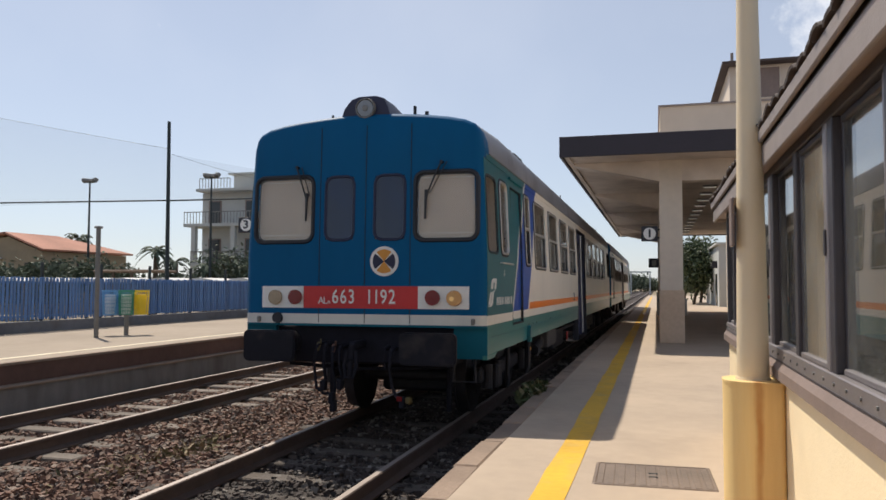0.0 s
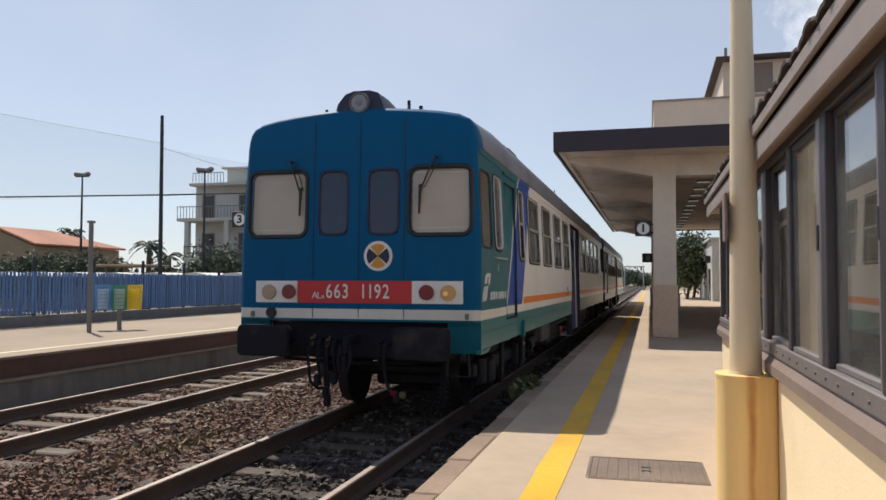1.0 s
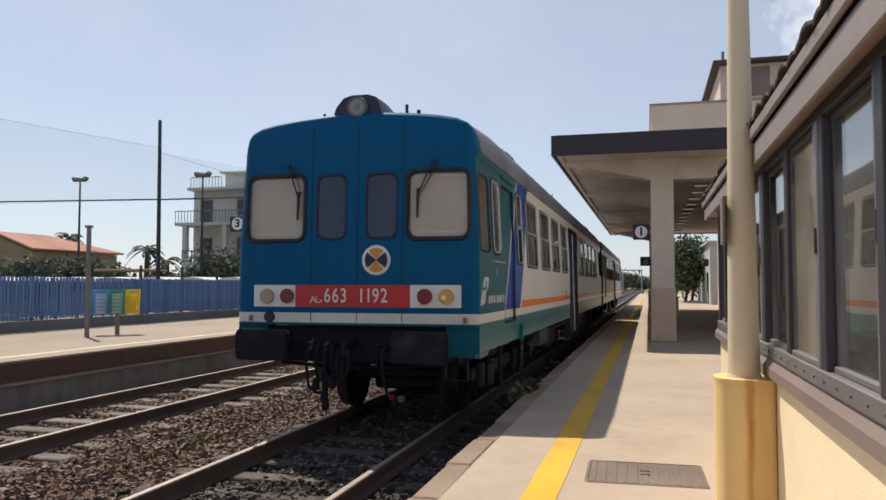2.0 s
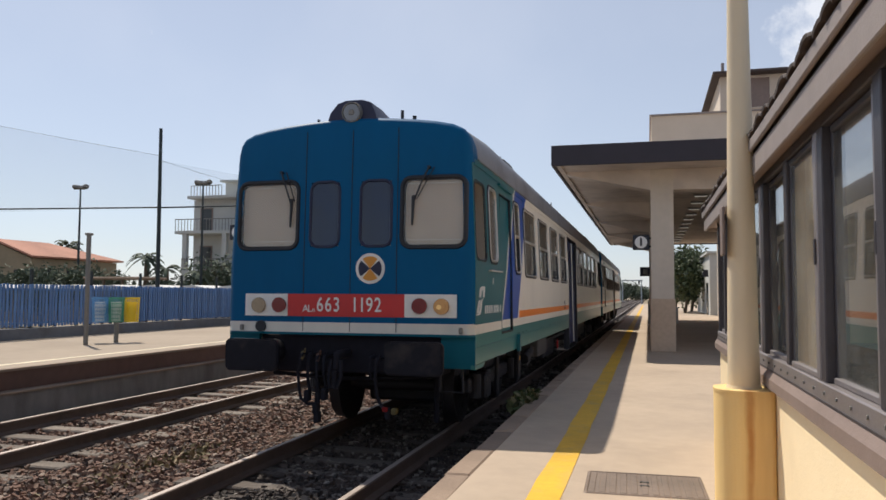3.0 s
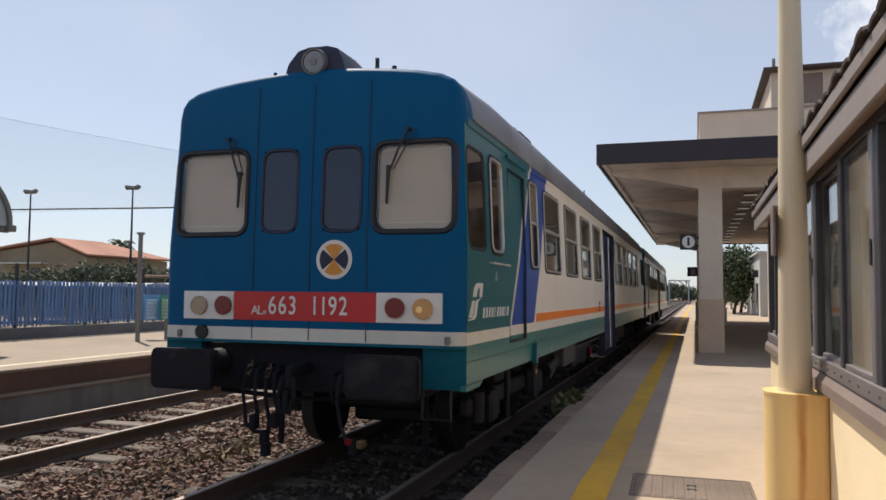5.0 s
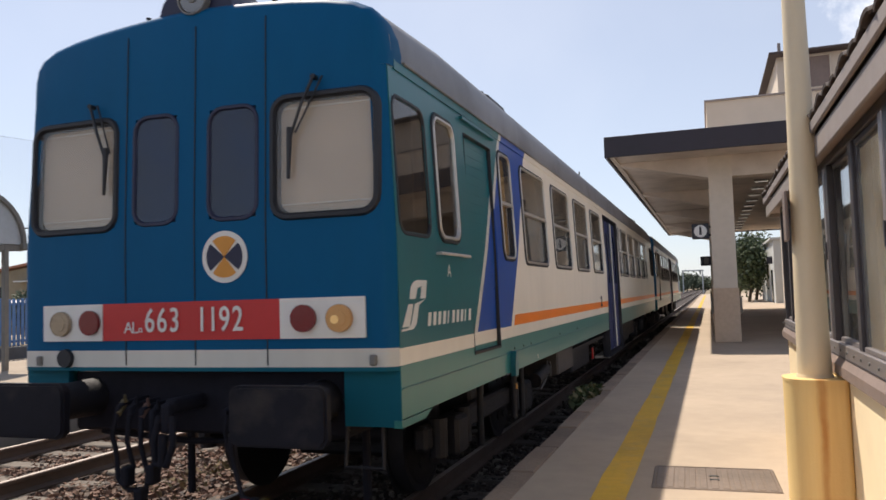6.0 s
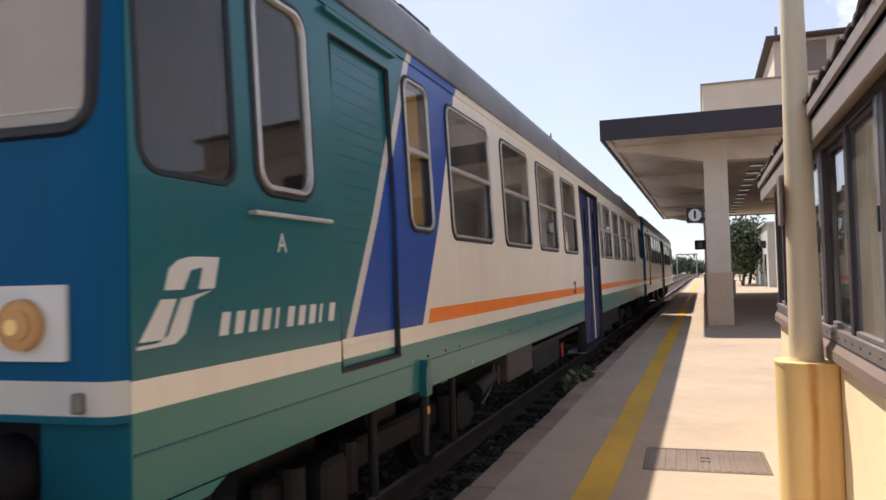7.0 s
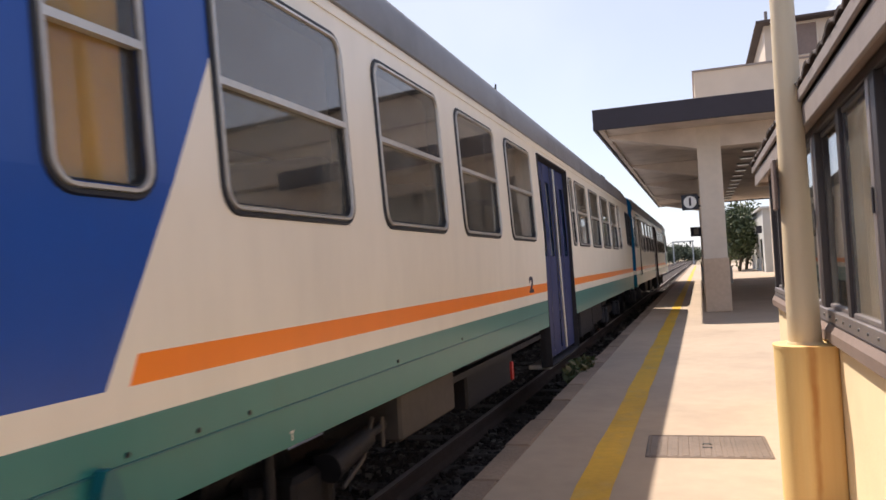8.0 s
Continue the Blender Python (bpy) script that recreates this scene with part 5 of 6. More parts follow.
for i in range(5):
    y = 18.83 + i * 6.4
    part("beam", bm_plate(lambda u, v, d: Vector((u, y + 0.02 + d, v)), [(-1.9, 4.60), (0.1, 4.16), (6.4 if i == 0 else 0.7, 4.16), (6.4 if i == 0 else 0.7, 4.655), (-1.9, 4.655)], 0.0, 0.5), CANOPY_CONC, canopy, "tapered concrete beam")
    c = part("column", bm_box(0.085, 0.605, y, y + 0.55, 1.58, 4.655), COLUMN, canopy, "pale plastered column")
    part("column_base", bm_box(0.06, 0.63, y - 0.025, y + 0.575, PLAT_Z, 1.58, 0.012), COLUMN_LOW, c, "beige stone column base")
    for j in range(2):
        part("bin_bracket", bm_box(0.0 if j == 0 else 0.635, 0.055 if j == 0 else 0.69, y + 0.12, y + 0.4, 0.98, 1.38, 0.01), GREY_METAL, c)
lamp = None
for i in range(13):
    m = pose(1.55, 22.0 + 1.8 * i, 4.655)
    if lamp is None:
        lamp = empty("ceiling_light", "slim strip light fixed under the canopy", "light", "strip lights under the canopy", m=m)
        part("housing", bm_box(-0.2, 0.2, -0.06, 0.06, -0.05, 0.0, 0.01), GREY_METAL, lamp)
        part("diffuser", bm_box(-0.18, 0.18, -0.045, 0.045, -0.075, -0.05, 0.01), TUBE, lamp)
    else:
        copy_thing(lamp, m)


def sign(text, x, y, z, w, h, post):
    s = empty("platform_sign", "navy platform sign with a white disc and black numeral" if text else "small dark hanging sign", "sign", "platform signs", m=pose(x, y, z))
    part("panel", bm_box(-w / 2, w / 2, -0.06, 0.06, -h / 2, h / 2, 0.01), SIGN_NAVY, s)
    if text:
        d = part("disc", bm_plate(lambda u, v, t: Vector((u, -0.06 - t, v)), disc_of(0, 0, h * 0.40), 0.0, 0.006), SIGN_WHITE, s)
        part("numeral", letters(text, h * 0.72, lambda u, v, t: Vector((u * 1.15, -0.068 - t * 0.3, v)), 0.004, 0.035), SIGN_NAVY, d)
    else:
        part("face", bm_box(-w * 0.2, w * 0.2, -0.065, -0.06, -h * 0.3, h * 0.3), GREY_METAL, s)
    for p in post:
        part("hanger", bm_rod(*p, 0.022), DARK_METAL, s)


sign("1", -0.145, 18.95, 2.92, 0.38, 0.36, [((0.0, 0, 0.1), (0.24, 0.0, 0.1)), ((0.0, 0, -0.1), (0.24, 0.0, -0.1))])
sign("", -0.08, 31.3, 2.60, 0.42, 0.36, [((0.0, 0, 0.0), (0.2, 0.4, 0.0))])
sign("3", -11.43, 19.9, 3.42, 0.50, 0.45, [((0.2, 0, 0.0), (1.0, 0, 0.0)), ((1.0, 0, 0.3), (1.0, 0, -2.93))])

station = empty("station_building", "beige plastered station building with upper storey", "building")
part("wall", bm_box(4.3, 15, 19.2, 52, PLAT_Z, 5.0), BUILD_WALL, station)
part("parapet", bm_box(0.12, 15, 18.85, CY1, 5.075, 5.93), BUILD_WALL, station, "beige parapet over the canopy")
part("coping", bm_box(0.08, 15, 18.8, CY1, 5.93, 5.97), FASCIA, station)
up = part("upper_wall", bm_box(2.35, 15, 26.25, 40, 5.97, 8.85), BUILD_WALL, station, "upper storey set back")
part("roof", bm_box(2.1, 15.2, 25.8, 40.3, 8.80, 8.88, 0.01, bm=bm_box(2.35, 15, 26.2, 40, 8.93, 8.97)), TILE, station, "thin dark roof slab")
loggia = part("loggia", bm_ring(lambda u, v, d: Vector((u, 26.25 - d, v)), (3.06, 3.90, 7.70, 8.76), 0.01, 0.05, -0.02, 0.05), COLUMN, station, "recessed opening with a pale surround")
part("recess", bm_box(3.10, 3.86, 26.235, 26.245, 7.74, 8.72), SILL_BROWN, loggia)
part("chimney", bm_rod((2.45, 26.4, 8.95), (2.45, 26.4, 9.3), 0.05), FASCIA, station)
for i in range(6):
    d = part("door", bm_box(4.26, 4.295, 21 + i * 5, 22.2 + i * 5, PLAT_Z, 2.5), SILL_BROWN, station)
    part("pane", bm_box(4.25, 4.258, 21.15 + i * 5, 22.05 + i * 5, 1.2, 2.35), WINDOW_DARK, d)

annex = empty("white_annex", "small white building at the platform's far end", "building")
part("wall", bm_box(4.15, 11, 56, 70, PLAT_Z, 4.6), APT_WALL, annex)
part("roof", bm_box(3.95, 11.2, 55.8, 70.2, 4.6, 4.75), APT_WALL, annex)
part("door", bm_box(4.10, 4.145, 57.5, 58.8, PLAT_Z, 2.6), WINDOW_DARK, annex)
part("wall_sign", bm_box(3.75, 4.1, 56.6, 56.68, 3.0, 3.5), SIGN_NAVY, annex)


# ---- trees and weeds ----
def crown_mesh(name, centre, size, n, leaf, seed, m=LEAF, gap=0.35):
    """A crown of many small leaf blades gathered in uneven clumps."""
    rng = np.random.default_rng(seed)
    k = max(6, n // 120)
    d = rng.normal(size=(k, 3))
    d /= np.linalg.norm(d, axis=1)[:, None]
    cl = d * rng.uniform(0.25, 1.0, (k, 1)) * np.array(size) * 0.8
    which = rng.integers(0, k, n)
    p = cl[which] + rng.normal(size=(n, 3)) * np.array(size) * gap * 0.45 + np.array(centre)
    a, b = rng.normal(size=(n, 3)), rng.normal(size=(n, 3))
    a /= np.linalg.norm(a, axis=1)[:, None]
    b -= a * np.sum(a * b, 1)[:, None]
    b /= np.linalg.norm(b, axis=1)[:, None]
    s = leaf * rng.uniform(0.6, 1.4, (n, 1))
    v = np.stack([p - a * s, p - b * s * 0.45, p + a * s, p + b * s * 0.45], 1).reshape(-1, 3)
    me = bpy.data.meshes.new(name)
    me.from_pydata(v.tolist(), [], (np.arange(n)[:, None] * 4 + np.arange(4)).tolist())
    me.materials.append(m)
    return me


def tree(x, y, z, h, size, n, leaf, seed, label, lift=0.62, gap=0.45):
    t = empty("tree", label, "tree", m=pose(x, y, z))
    rng = random.Random(seed)
    tr = bm_tube([(0, 0, -0.3), (0.06 * h, 0.02 * h, h * 0.3), (0.02 * h, -0.02 * h, h * lift)], h * 0.025)
    part("trunk", tr, BARK, t, smooth=50)
    for i in range(5):
        a = i * 1.26 + rng.random()
        part("limb", bm_rod((0.03 * h, 0, h * (0.35 + 0.06 * i)), (math.cos(a) * size[0] * 0.6, math.sin(a) * size[1] * 0.6, h * (0.55 + 0.07 * i)), h * 0.014, h * 0.004, 8), BARK, t)
    # far crowns take the leaves with haze in their colour
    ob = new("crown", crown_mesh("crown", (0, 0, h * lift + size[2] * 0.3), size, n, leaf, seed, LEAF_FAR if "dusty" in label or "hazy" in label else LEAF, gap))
    ob.parent = t
    return t


def palm(x, y, z, h, r, seed):
    t = empty("palm", "palm with a shaggy crown of fronds", "tree", m=pose(x, y, z))
    part("trunk", bm_rod((0, 0, -0.2), (0.1, 0, h), h * 0.03 + 0.08, h * 0.02 + 0.06, 10), BARK, t, smooth=50)
    rng = random.Random(seed)
    for i in range(22):
        a, up = rng.uniform(0, 6.28), rng.uniform(-0.1, 1.1)
        bm = bmesh.new()
        prev = None
        for j in range(8):
            u = j / 7
            out = r * u * (1 - 0.15 * up)
            zz = h + r * (up * u - 0.9 * u * u)
            c = Vector((math.cos(a) * out, math.sin(a) * out, zz))
            side = Vector((-math.sin(a), math.cos(a), -0.35)) * r * 0.16 * (1 - abs(2 * u - 0.9) * 0.7)
            row = [bm.verts.new(c + side), bm.verts.new(c + Vector((0, 0, r * 0.03))), bm.verts.new(c + Vector((-side.x, -side.y, side.z)))]
            if prev:
                for q in (0, 1):
                    if (j + q) % 2:
                        bm.faces.new((prev[q], prev[q + 1], row[q + 1], row[q]))
                    else:
                        bm.faces.new((prev[q], prev[q + 1], row[q] if q else row[q + 1]))
            prev = row
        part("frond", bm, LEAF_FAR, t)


tree(2.75, 63, PLAT_Z, 4.6, (1.3, 2.2, 1.7), 9000, 0.15, 11, "dense dark green tree at the end of the platform", 0.55, 0.7)
tree(3.6, 70, PLAT_Z, 5.0, (1.5, 2.5, 2.0), 8000, 0.18, 12, "dense dark green tree at the end of the platform", 0.52, 0.7)
tree(2.1, 66, PLAT_Z, 3.6, (0.8, 1.5, 1.2), 1800, 0.14, 13, "shrubby green tree beside the platform")
for i, (x, y, h) in enumerate([(-9, 340, 9), (-19, 350, 11), (-3, 360, 8), (4, 350, 9), (9, 330, 9), (-28, 350, 11), (15, 340, 9), (-14, 330, 10)]):
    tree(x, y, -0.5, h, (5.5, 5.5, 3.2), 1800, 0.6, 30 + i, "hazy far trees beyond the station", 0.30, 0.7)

ob = new("weeds", crown_mesh("weeds", (-1.53, 9.9, PLAT_Z - 0.06), (0.16, 0.9, 0.13), 1700, 0.06, 21, LEAF_DRY, 0.4))
tagged(ob, "tuft of green weeds growing at the platform edge", "weeds", kind="stuff")
ob = new("weeds", crown_mesh("weeds", (-5.1, 7.2, -0.2), (0.7, 1.8, 0.05), 420, 0.045, 22, DRY, 0.7))
tagged(ob, "dry sparse weeds between the tracks", "weeds", kind="stuff")

# ---- far platform furniture ----
post = thing("steel_post", bm_rod((0, 0, 0), (0, 0, 2.33), 0.048, 0.048, 16, bm=bm_box(-0.065, 0.065, -0.065, 0.065, 2.31, 2.36, 0.01)), GREY_METAL, "bare grey steel post on the platform", "post", m=pose(-11.42, 13.75, PLAT2_Z), smooth=40)
bins = empty("recycling_bin", "three coloured mesh waste bins on one post", "bin", m=pose(-11.4, 14.68, PLAT2_Z))
part("stand", bm_rod((0, 0, 0), (0, 0, 0.62), 0.05), GREY_METAL, bins, smooth=40)
for i, (mm, dx, dy) in enumerate(((BIN_BLUE, -0.26, -0.22), (BIN_GREEN, 0.0, -0.02), (BIN_YELLOW, 0.2, 0.24))):
    b = part("basket", bm_ring(lambda u, v, d: Vector((dx + u, dy + v, 0.98 + d)), (-0.17, 0.17, -0.17, 0.17), 0.16, 0.02, -0.02, 0.02), mm, bins, smooth=40)
    part("liner", bm_rod((dx, dy, 0.47), (dx, dy, 0.90), 0.10, 0.12, 20), SIGN_WHITE if i < 2 else mm, b, "pale waste bag", smooth=40)
    for j in range(26):
        a = 2 * math.pi * j / 26
        part("wire", bm_rod((dx + 0.145 * math.cos(a), dy + 0.145 * math.sin(a), 0.45), (dx + 0.166 * math.cos(a), dy + 0.166 * math.sin(a), 0.98), 0.006, seg=5), mm, b)
    for z in (0.46, 0.54, 0.62, 0.70, 0.78, 0.86):
        part("hoop", bm_ring(lambda u, v, d: Vector((dx + u, dy + v, z + d)), (-0.155 - (z - 0.46) * 0.025, 0.155 + (z - 0.46) * 0.025, -0.155 - (z - 0.46) * 0.025, 0.155 + (z - 0.46) * 0.025), 0.15, 0.01, -0.006, 0.006), mm, b)

# waiting shelter with a barrel roof, at the near end of the far platform
shelter = empty("waiting_shelter", "grey platform shelter with a barrel-vaulted roof", "shelter", m=pose(-11.6, 9.68, PLAT2_Z))
arc = [(0.90 * math.cos(radians(a)), 2.22 + 0.90 * math.sin(radians(a))) for a in range(0, 181, 12)]
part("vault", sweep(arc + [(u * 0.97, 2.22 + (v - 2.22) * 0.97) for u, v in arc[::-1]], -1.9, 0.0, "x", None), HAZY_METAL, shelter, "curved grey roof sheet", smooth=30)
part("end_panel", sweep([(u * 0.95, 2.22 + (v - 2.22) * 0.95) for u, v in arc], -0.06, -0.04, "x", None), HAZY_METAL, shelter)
part("rib", sweep([(u * 1.02, 2.22 + (v - 2.22) * 1.02) for u, v in arc] + [(u * 0.94, 2.22 + (v - 2.22) * 0.94) for u, v in arc[::-1]], -0.03, 0.03, "x", None), GREY_METAL, shelter)
for u in (-0.9, 0.9):
    part("gutter", bm_box(-1.95, 0.05, u - 0.07, u + 0.09, 2.12, 2.24, 0.015), GREY_METAL, shelter)
    for dx in (-1.8, -0.08):
        part("post", bm_box(dx - 0.04, dx + 0.04, u * 0.62 - 0.04, u * 0.62 + 0.04, 0.0, 2.2), GREY_METAL, shelter)
part("tie_beam", bm_box(-0.12, -0.05, -0.9, 0.9, 2.1, 2.2), GREY_METAL, shelter)

# ---- fence ----
FX = -14.2
fence = empty("fence", "blue painted steel picket fence on a low wall", "fence")
part("base_wall", bm_box(FX - 0.12, FX + 0.12, -8, 110, PLAT2_Z, 0.80), FENCE_WALL, fence, "stained low rendered wall")
for z in (0.92, 1.72):
    part("rail", bm_box(FX - 0.05, FX - 0.015, -8, 110, z - 0.025, z + 0.025), FENCE_BLUE, fence)
for i in range(44):
    y = 3.0 + i * 2.05
    part("post", bm_box(FX - 0.13, FX - 0.06, y - 0.03, y + 0.03, 0.8, 2.22, 0.008), DARK_METAL, fence, "dark taller fence post")
picket = mesh_of("picket", bm_box(-0.014, 0.014, -0.036, 0.036, 0.83, 1.84, 0.008), FENCE_BLUE)
for i in range(300):
    ob = new("picket", picket)
    ob.parent = fence
    ob.matrix_basis = pose(FX + random.uniform(-0.006, 0.006), 9.0 + i * 0.108, random.uniform(-0.012, 0.012), random.uniform(-0.5, 0.5), 0, 0)
rest = bmesh.new()
for i in range(460):
    y = 9.0 + 300 * 0.108 + i * 0.14 if i < 360 else 8.9 - (i - 360) * 0.12
    vs = [rest.verts.new((FX, y + dy, z)) for dy, z in ((-0.036, 0.83), (0.036, 0.83), (0.036, 1.84), (-0.036, 1.84))]
    rest.faces.new(vs)
rest.normal_update()
bmesh.ops.solidify(rest, geom=rest.faces[:], thickness=0.02)
tagged(part("far_pickets", rest, FENCE_BLUE, fence), kind="stuff")
for i in range(7):
    y0 = 18.6 + i * 4.1
    part("sheet_panel", bm_box(FX - 0.045, FX - 0.04, y0, y0 + 4.06, 0.86, 1.80), FENCE_BLUE, fence, "blue sheet panel behind the pickets")

# ---- beyond the fence ----
GZ = -0.45


def floodlight(x, y, h):
    f = empty("floodlight", "tall slim sports floodlight mast", "floodlight", "floodlights of the sports ground", m=pose(x, y, GZ))
    part("mast", bm_rod((0, 0, 0), (0, 0, h), 0.10, 0.05, 12), DARK_METAL, f, smooth=40)
    part("crossbar", bm_rod((-0.5, 0, h), (0.5, 0, h), 0.035), DARK_METAL, f)
    for dx, up in ((-0.42, 0.02), (-0.14, -0.02), (0.2, -0.04), (0.44, 0.03)):
        part("lamp_head", bm_box(-0.14, 0.14, -0.2, 0.06, 0.0, 0.2, 0.04, 2), GREY_METAL, f, m=pose(dx, 0, h + up, -25, 0, 18 if dx < 0 else -18))


for x in (-43.3, -34.8, -26.0):
    floodlight(x, 41, 8.7)
net = empty("ball_net", "tall ball-stop net hung from a dark mast", "net")
part("mast", bm_rod((-20.0, 28.3, GZ), (-20.05, 28.3, 8.68), 0.10, 0.07, 14), DARK_METAL, net, smooth=40)
part("mast", bm_rod((-47.0, 28.3, GZ), (-47.0, 28.3, 13.6), 0.10, 0.07, 14), DARK_METAL, net, smooth=40)
part("mast", bm_rod((-16.0, 46, GZ), (-16.0, 46, 9.0), 0.10, 0.07, 14), DARK_METAL, net, smooth=40)
sag = lambda u: 7.5 + 5.9 * u - 0.6 * u * (1 - u)
part("top_cable", bm_tube([(-20 - 27 * u, 28.3, sag(u)) for u in (i / 16 for i in range(17))], 0.007), DARK_METAL, net)
part("low_cable", bm_tube([(-20 - 27 * u, 28.3, 5.29 + 0.4 * u) for u in (i / 8 for i in range(9))], 0.034), DARK_METAL, net)
part("top_cable", bm_tube([(-20 + 4 * u, 28.3 + 17.7 * u, 7.3 - 1.9 * u + 1.6 * u * u) for u in (i / 8 for i in range(9))], 0.006), DARK_METAL, net)
part("low_cable", bm_tube([(-20 + 4 * u, 28.3 + 17.7 * u, 5.28 + 2.2 * u) for u in (i / 8 for i in range(9))], 0.035), DARK_METAL, net)
NET_MAT, _nt, _b = nodes_of("fine_net_mesh")
_b.inputs["Base Color"].default_value = (0.12, 0.14, 0.16, 1)
_b.inputs["Alpha"].default_value = 0.10
nb = bmesh.new()
prev = None
for i in range(17):
    u = i / 16
    row = [nb.verts.new((-20 - 27 * u, 28.3, 5.28)), nb.verts.new((-20 - 27 * u, 28.3, sag(u)))]
    if prev:
        nb.faces.new((prev[0], row[0], row[1], prev[1]))
    prev = row
part("netting", nb, NET_MAT, net, "fine grey netting")
nb = bmesh.new()
nb.faces.new([nb.verts.new(p) for p in ((-20, 28.3, 5.28), (-16, 46, 7.48), (-16, 46, 7.5), (-20, 28.3, 7.3))])
part("netting", nb, NET_MAT, net, "fine grey netting")

house = empty("house", "low ochre house with a terracotta gabled roof", "house")
EAVE, RIDGE, HX0, HX1, HXR, HY0, HY1, HYR = 4.33, 5.66, -58.6, -44.9, -48.5, 48.0, 58.5, 53.6
part("wall", sweep([(HX0 + 0.4, GZ), (HX1 - 0.4, GZ), (HX1 - 0.4, EAVE - 0.05), (HX0 + 0.4, EAVE - 0.05)], HY0 + 0.4, HY1 - 0.4), HOUSE_WALL, house)
part("gable", sweep([(HX0 + 0.5, EAVE - 0.045), (HX1 - 0.5, EAVE - 0.045), (HXR, RIDGE - 0.2)], HY0 + 0.4, HY0 + 0.65), HOUSE_WALL, house)


def roof_slope(corners, across):
    """One slope of the roof: a thick sheet between the corners, with tile ribs running down it."""
    bm = bmesh.new()
    bm.faces.new([bm.verts.new(c) for c in corners])
    bm.normal_update()
    bmesh.ops.solidify(bm, geom=bm.faces[:], thickness=0.14)
    ob = part("roof", bm, ROOF_RED, house, "terracotta tiled roof slope")
    for top, low in across:
        part("tile_rib", bm_rod(top, low, 0.06, seg=6), ROOF_RED, ob)


for ex in (HX1, HX0):
    ribs = []
    for k in range(26):
        y = HY0 + 0.15 + k * 0.4
        u = 0.0 if y < HYR else (y - HYR) / (HY1 - HYR)
        ribs.append(((HXR + (ex - HXR) * u, y, RIDGE + 0.02 + (EAVE - RIDGE) * u), (ex, y, EAVE + 0.02)))
    roof_slope([(HXR, HY0, RIDGE), (HXR, HYR, RIDGE), (ex, HY1, EAVE), (ex, HY0, EAVE)][::1 if ex > HXR else -1], ribs)
roof_slope([(HXR, HYR, RIDGE), (HX0, HY1, EAVE), (HX1, HY1, EAVE)], [])
part("ridge", bm_rod((HXR, HY0, RIDGE + 0.03), (HXR, HYR, RIDGE + 0.03), 0.12, seg=8), ROOF_RED, house)
for y in (50.0, 52.6, 55.2):
    part("window", bm_box(HX1 - 0.40, HX1 - 0.34, y - 0.5, y + 0.5, 2.1, 3.5), WINDOW_DARK, house)
for x in (-46.4, -50.3, -55.6):
    part("window", bm_box(x - 0.45, x + 0.45, HY0 + 0.34, HY0 + 0.4, 1.9, 3.4), WINDOW_DARK, house)
part("sun_blind", bm_box(-53.6, -49.0, HY0 - 0.3, HY0 + 0.39, 3.72, 3.82, 0.02), AWNING, house, "narrow pale sun blind over the door")

flats = empty("apartment_building", "pale apartment building with wide balconies", "building")
part("wall", bm_box(-38.9, -22, 60, 74, GZ, 9.9), APT_WALL, flats)
part("roof_slab", bm_box(-38.7, -21.5, 58.6, 74.5, 9.9, 10.12), APT_WALL, flats, "overhanging roof slab")
pent = part("penthouse", bm_box(-37.0, -24, 62, 72, 10.12, 11.75), APT_WALL, flats)
part("penthouse_roof", bm_box(-37.3, -23.5, 61.5, 72.5, 11.75, 11.9), APT_WALL, flats)
for z in (3.6, 7.0):
    bal = part("balcony", bm_box(-39.2 if z > 5 else -38.5, -24, 57.6, 59.99, z - 0.25, z), APT_WALL, flats, "wide balcony slab")
    part("handrail", bm_box(-39.2 if z > 5 else -38.5, -24, 57.6, 57.66, z + 0.95, z + 1.02), GREY_METAL, bal)
    for i in range(50 if z > 5 else 48):
        x = (-39.15 if z > 5 else -38.45) + i * 0.3
        part("baluster", bm_box(x - 0.02, x + 0.02, 57.61, 57.65, z, z + 0.96), GREY_METAL, bal)
part("roof_rail", bm_box(-38.5, -35.5, 58.8, 58.86, 11.0, 11.06), GREY_METAL, flats)
for i in range(11):
    part("roof_baluster", bm_box(-38.5 + i * 0.3, -38.46 + i * 0.3, 58.81, 58.85, 10.12, 11.0), GREY_METAL, flats)
for z in (0.9, 3.7, 7.05):
    for x in (-37.6, -34.0, -30.0, -26.5):
        w = part("window", bm_box(x - 0.62, x + 0.62, 59.93, 60.0, z, z + 2.15), SILL_BROWN, flats)
        part("pane", bm_box(x - 0.5, x + 0.5, 59.9, 59.93, z + 0.1, z + 2.05), WINDOW_DARK, w)
for x in (-38.3, -34.5, -30):
    part("pillar", bm_box(x - 0.2, x + 0.2, 57.7, 58.1, GZ, 6.75), APT_WALL, flats)

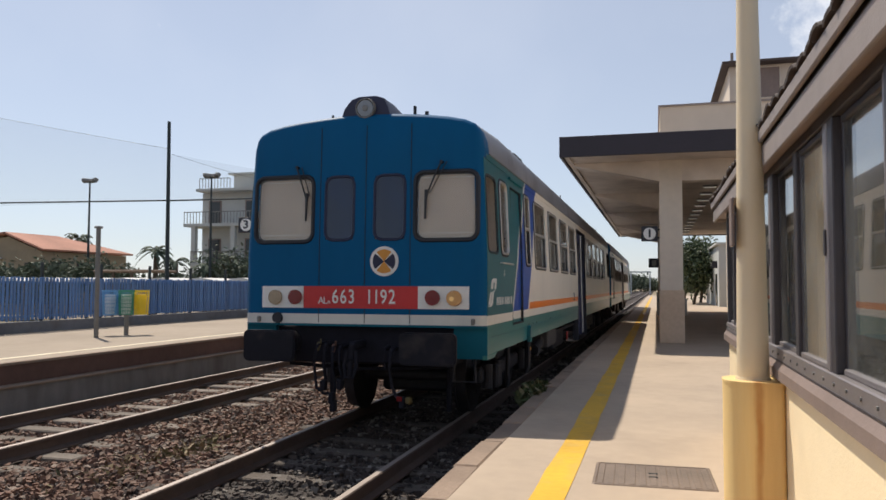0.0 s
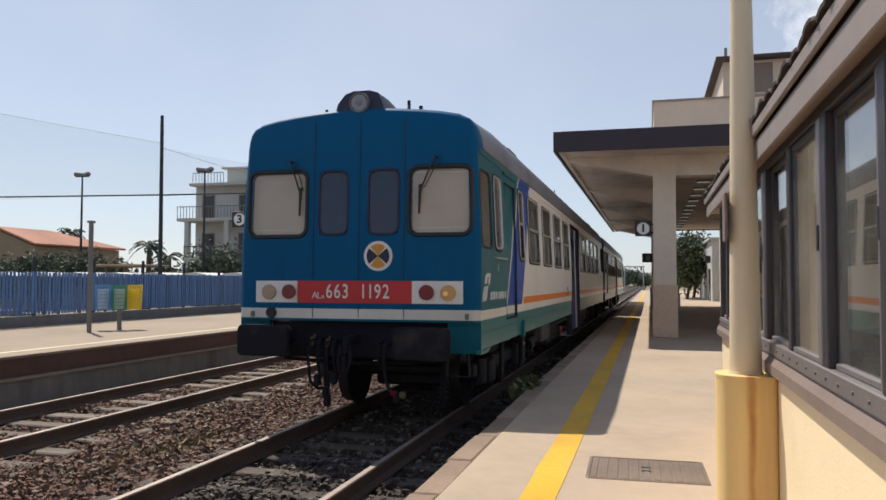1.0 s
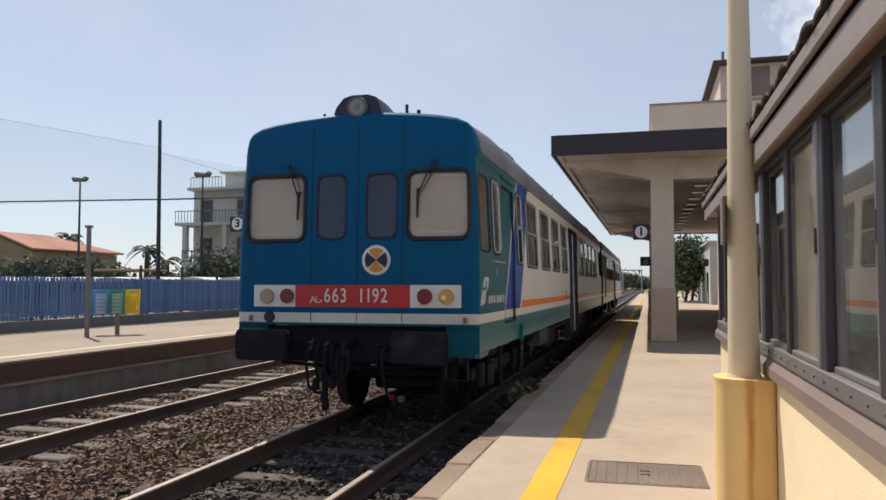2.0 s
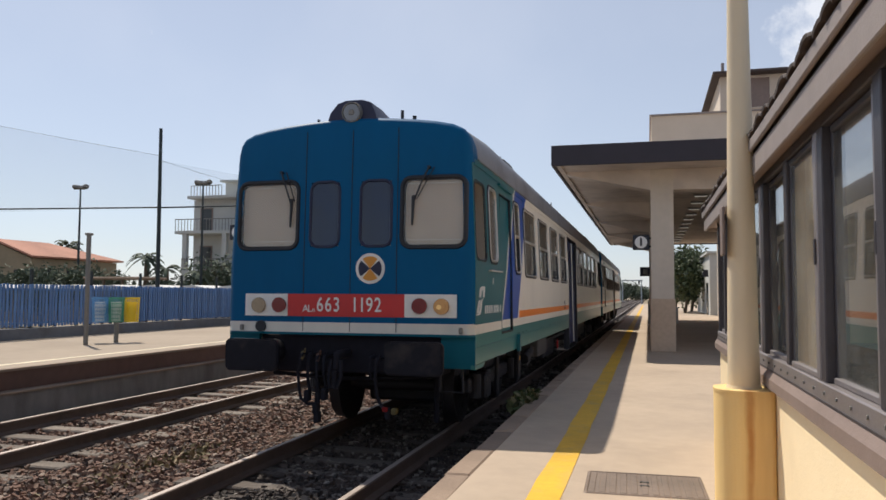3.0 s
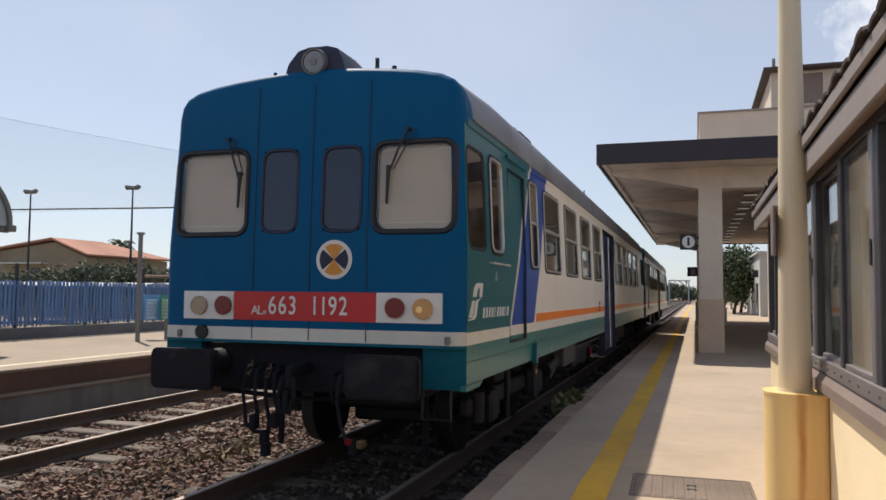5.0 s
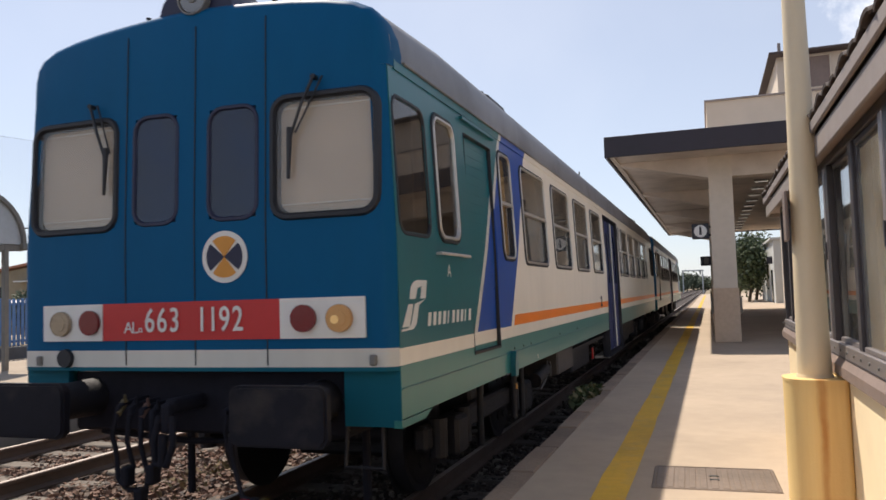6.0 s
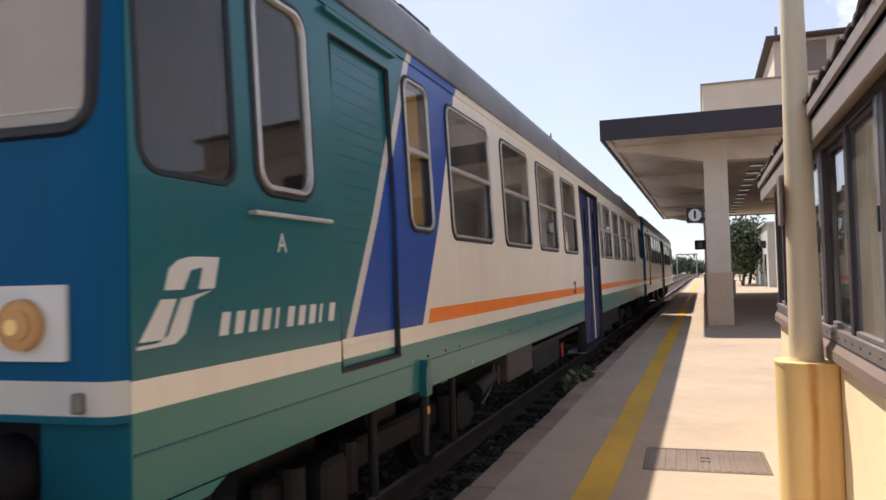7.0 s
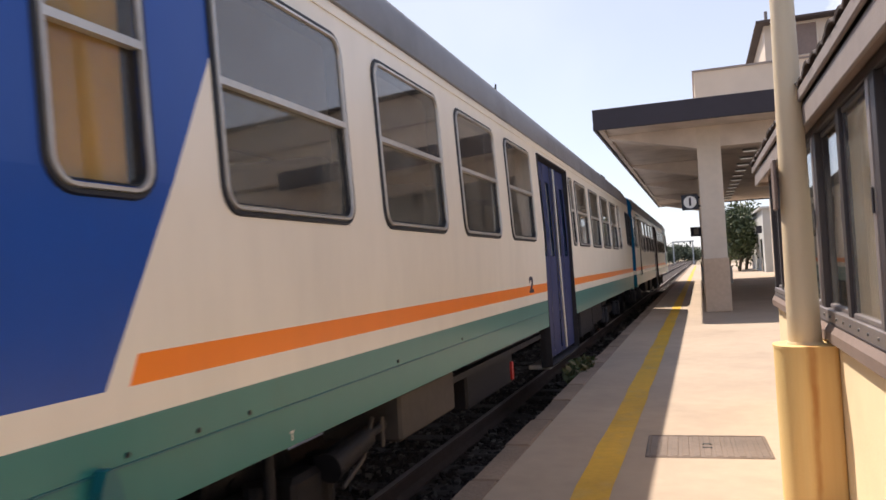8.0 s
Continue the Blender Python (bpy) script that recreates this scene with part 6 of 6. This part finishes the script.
palm(-53.7, 62, GZ, 6.55, 1.75, 5)
for i, (x, y, h, r) in enumerate([(-30.6, 42, 4.3, 1.25), (-29.5, 42.5, 3.6, 1.1), (-27.6, 43, 3.3, 1.3), (-25.8, 44, 3.0, 1.3)]):
    palm(x, y, GZ, h, r, 40 + i)
for i, (x, y, h, s) in enumerate([(-37.6, 39, 3.7, 1.5), (-36.2, 39.5, 4.2, 1.3), (-34.7, 39, 3.9, 1.4), (-33.0, 39.5, 4.1, 1.4), (-31.6, 40, 3.6, 1.2), (-40, 39, 3.8, 1.6), (-42.5, 39, 3.6, 1.6), (-29.8, 43, 3.6, 1.3), (-26.4, 44, 5.0, 2.0), (-24.2, 44, 4.6, 1.9), (-28.2, 42, 3.0, 1.2), (-21, 43, 4.2, 2.4), (-18, 50, 4, 3), (-14, 60, 5, 3)]):
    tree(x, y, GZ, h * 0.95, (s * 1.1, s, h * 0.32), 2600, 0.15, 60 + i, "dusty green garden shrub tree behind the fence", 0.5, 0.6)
for i in range(9):
    x = -37 + i * 2.1
    s = empty("awning", "white fabric sunshade over a parking bay", "awning", "white sunshades behind the fence", m=pose(x, 33 + i * 0.35, GZ))
    part("cloth", bm_plate(lambda u, v, d: Vector((u, d, v)), [(-1.0, 2.30), (-0.5, 2.48), (0.1, 2.52), (0.7, 2.42), (1.0, 2.28), (1.0, 2.25), (-1.0, 2.25)], -1.2, 1.2), AWNING, s)
    for dx, dy in ((-0.9, -1.1), (0.9, -1.1), (-0.9, 1.1), (0.9, 1.1)):
        part("leg", bm_rod((dx, dy, 0), (dx, dy, 2.27), 0.03), GREY_METAL, s)
pergola = empty("pergola", "pale reed-roofed pergola on dark posts", "pergola", m=pose(-28.6, 37.5, GZ))
part("roof", bm_box(-1.9, 1.9, -1.2, 1.2, 2.85, 3.0, 0.05), KERB, pergola)
for dx in (-1.75, -0.6, 0.6, 1.75):
    part("post", bm_box(dx - 0.06, dx + 0.06, -1.15, -1.03, 0, 2.85), BARK, pergola)

# its haze is only the pale colour of the steel
# signal gantry far down the line
gantry = empty("signal_gantry", "hazy steel gantry over the far tracks", "gantry")
for x in (-6.8, -1.7):
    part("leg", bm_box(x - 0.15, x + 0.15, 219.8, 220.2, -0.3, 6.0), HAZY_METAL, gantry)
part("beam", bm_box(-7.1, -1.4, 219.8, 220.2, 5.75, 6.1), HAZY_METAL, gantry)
part("signal", bm_box(-2.5, -2.1, 219.5, 219.7, 5.0, 5.9), DARK_METAL, gantry)


motions()
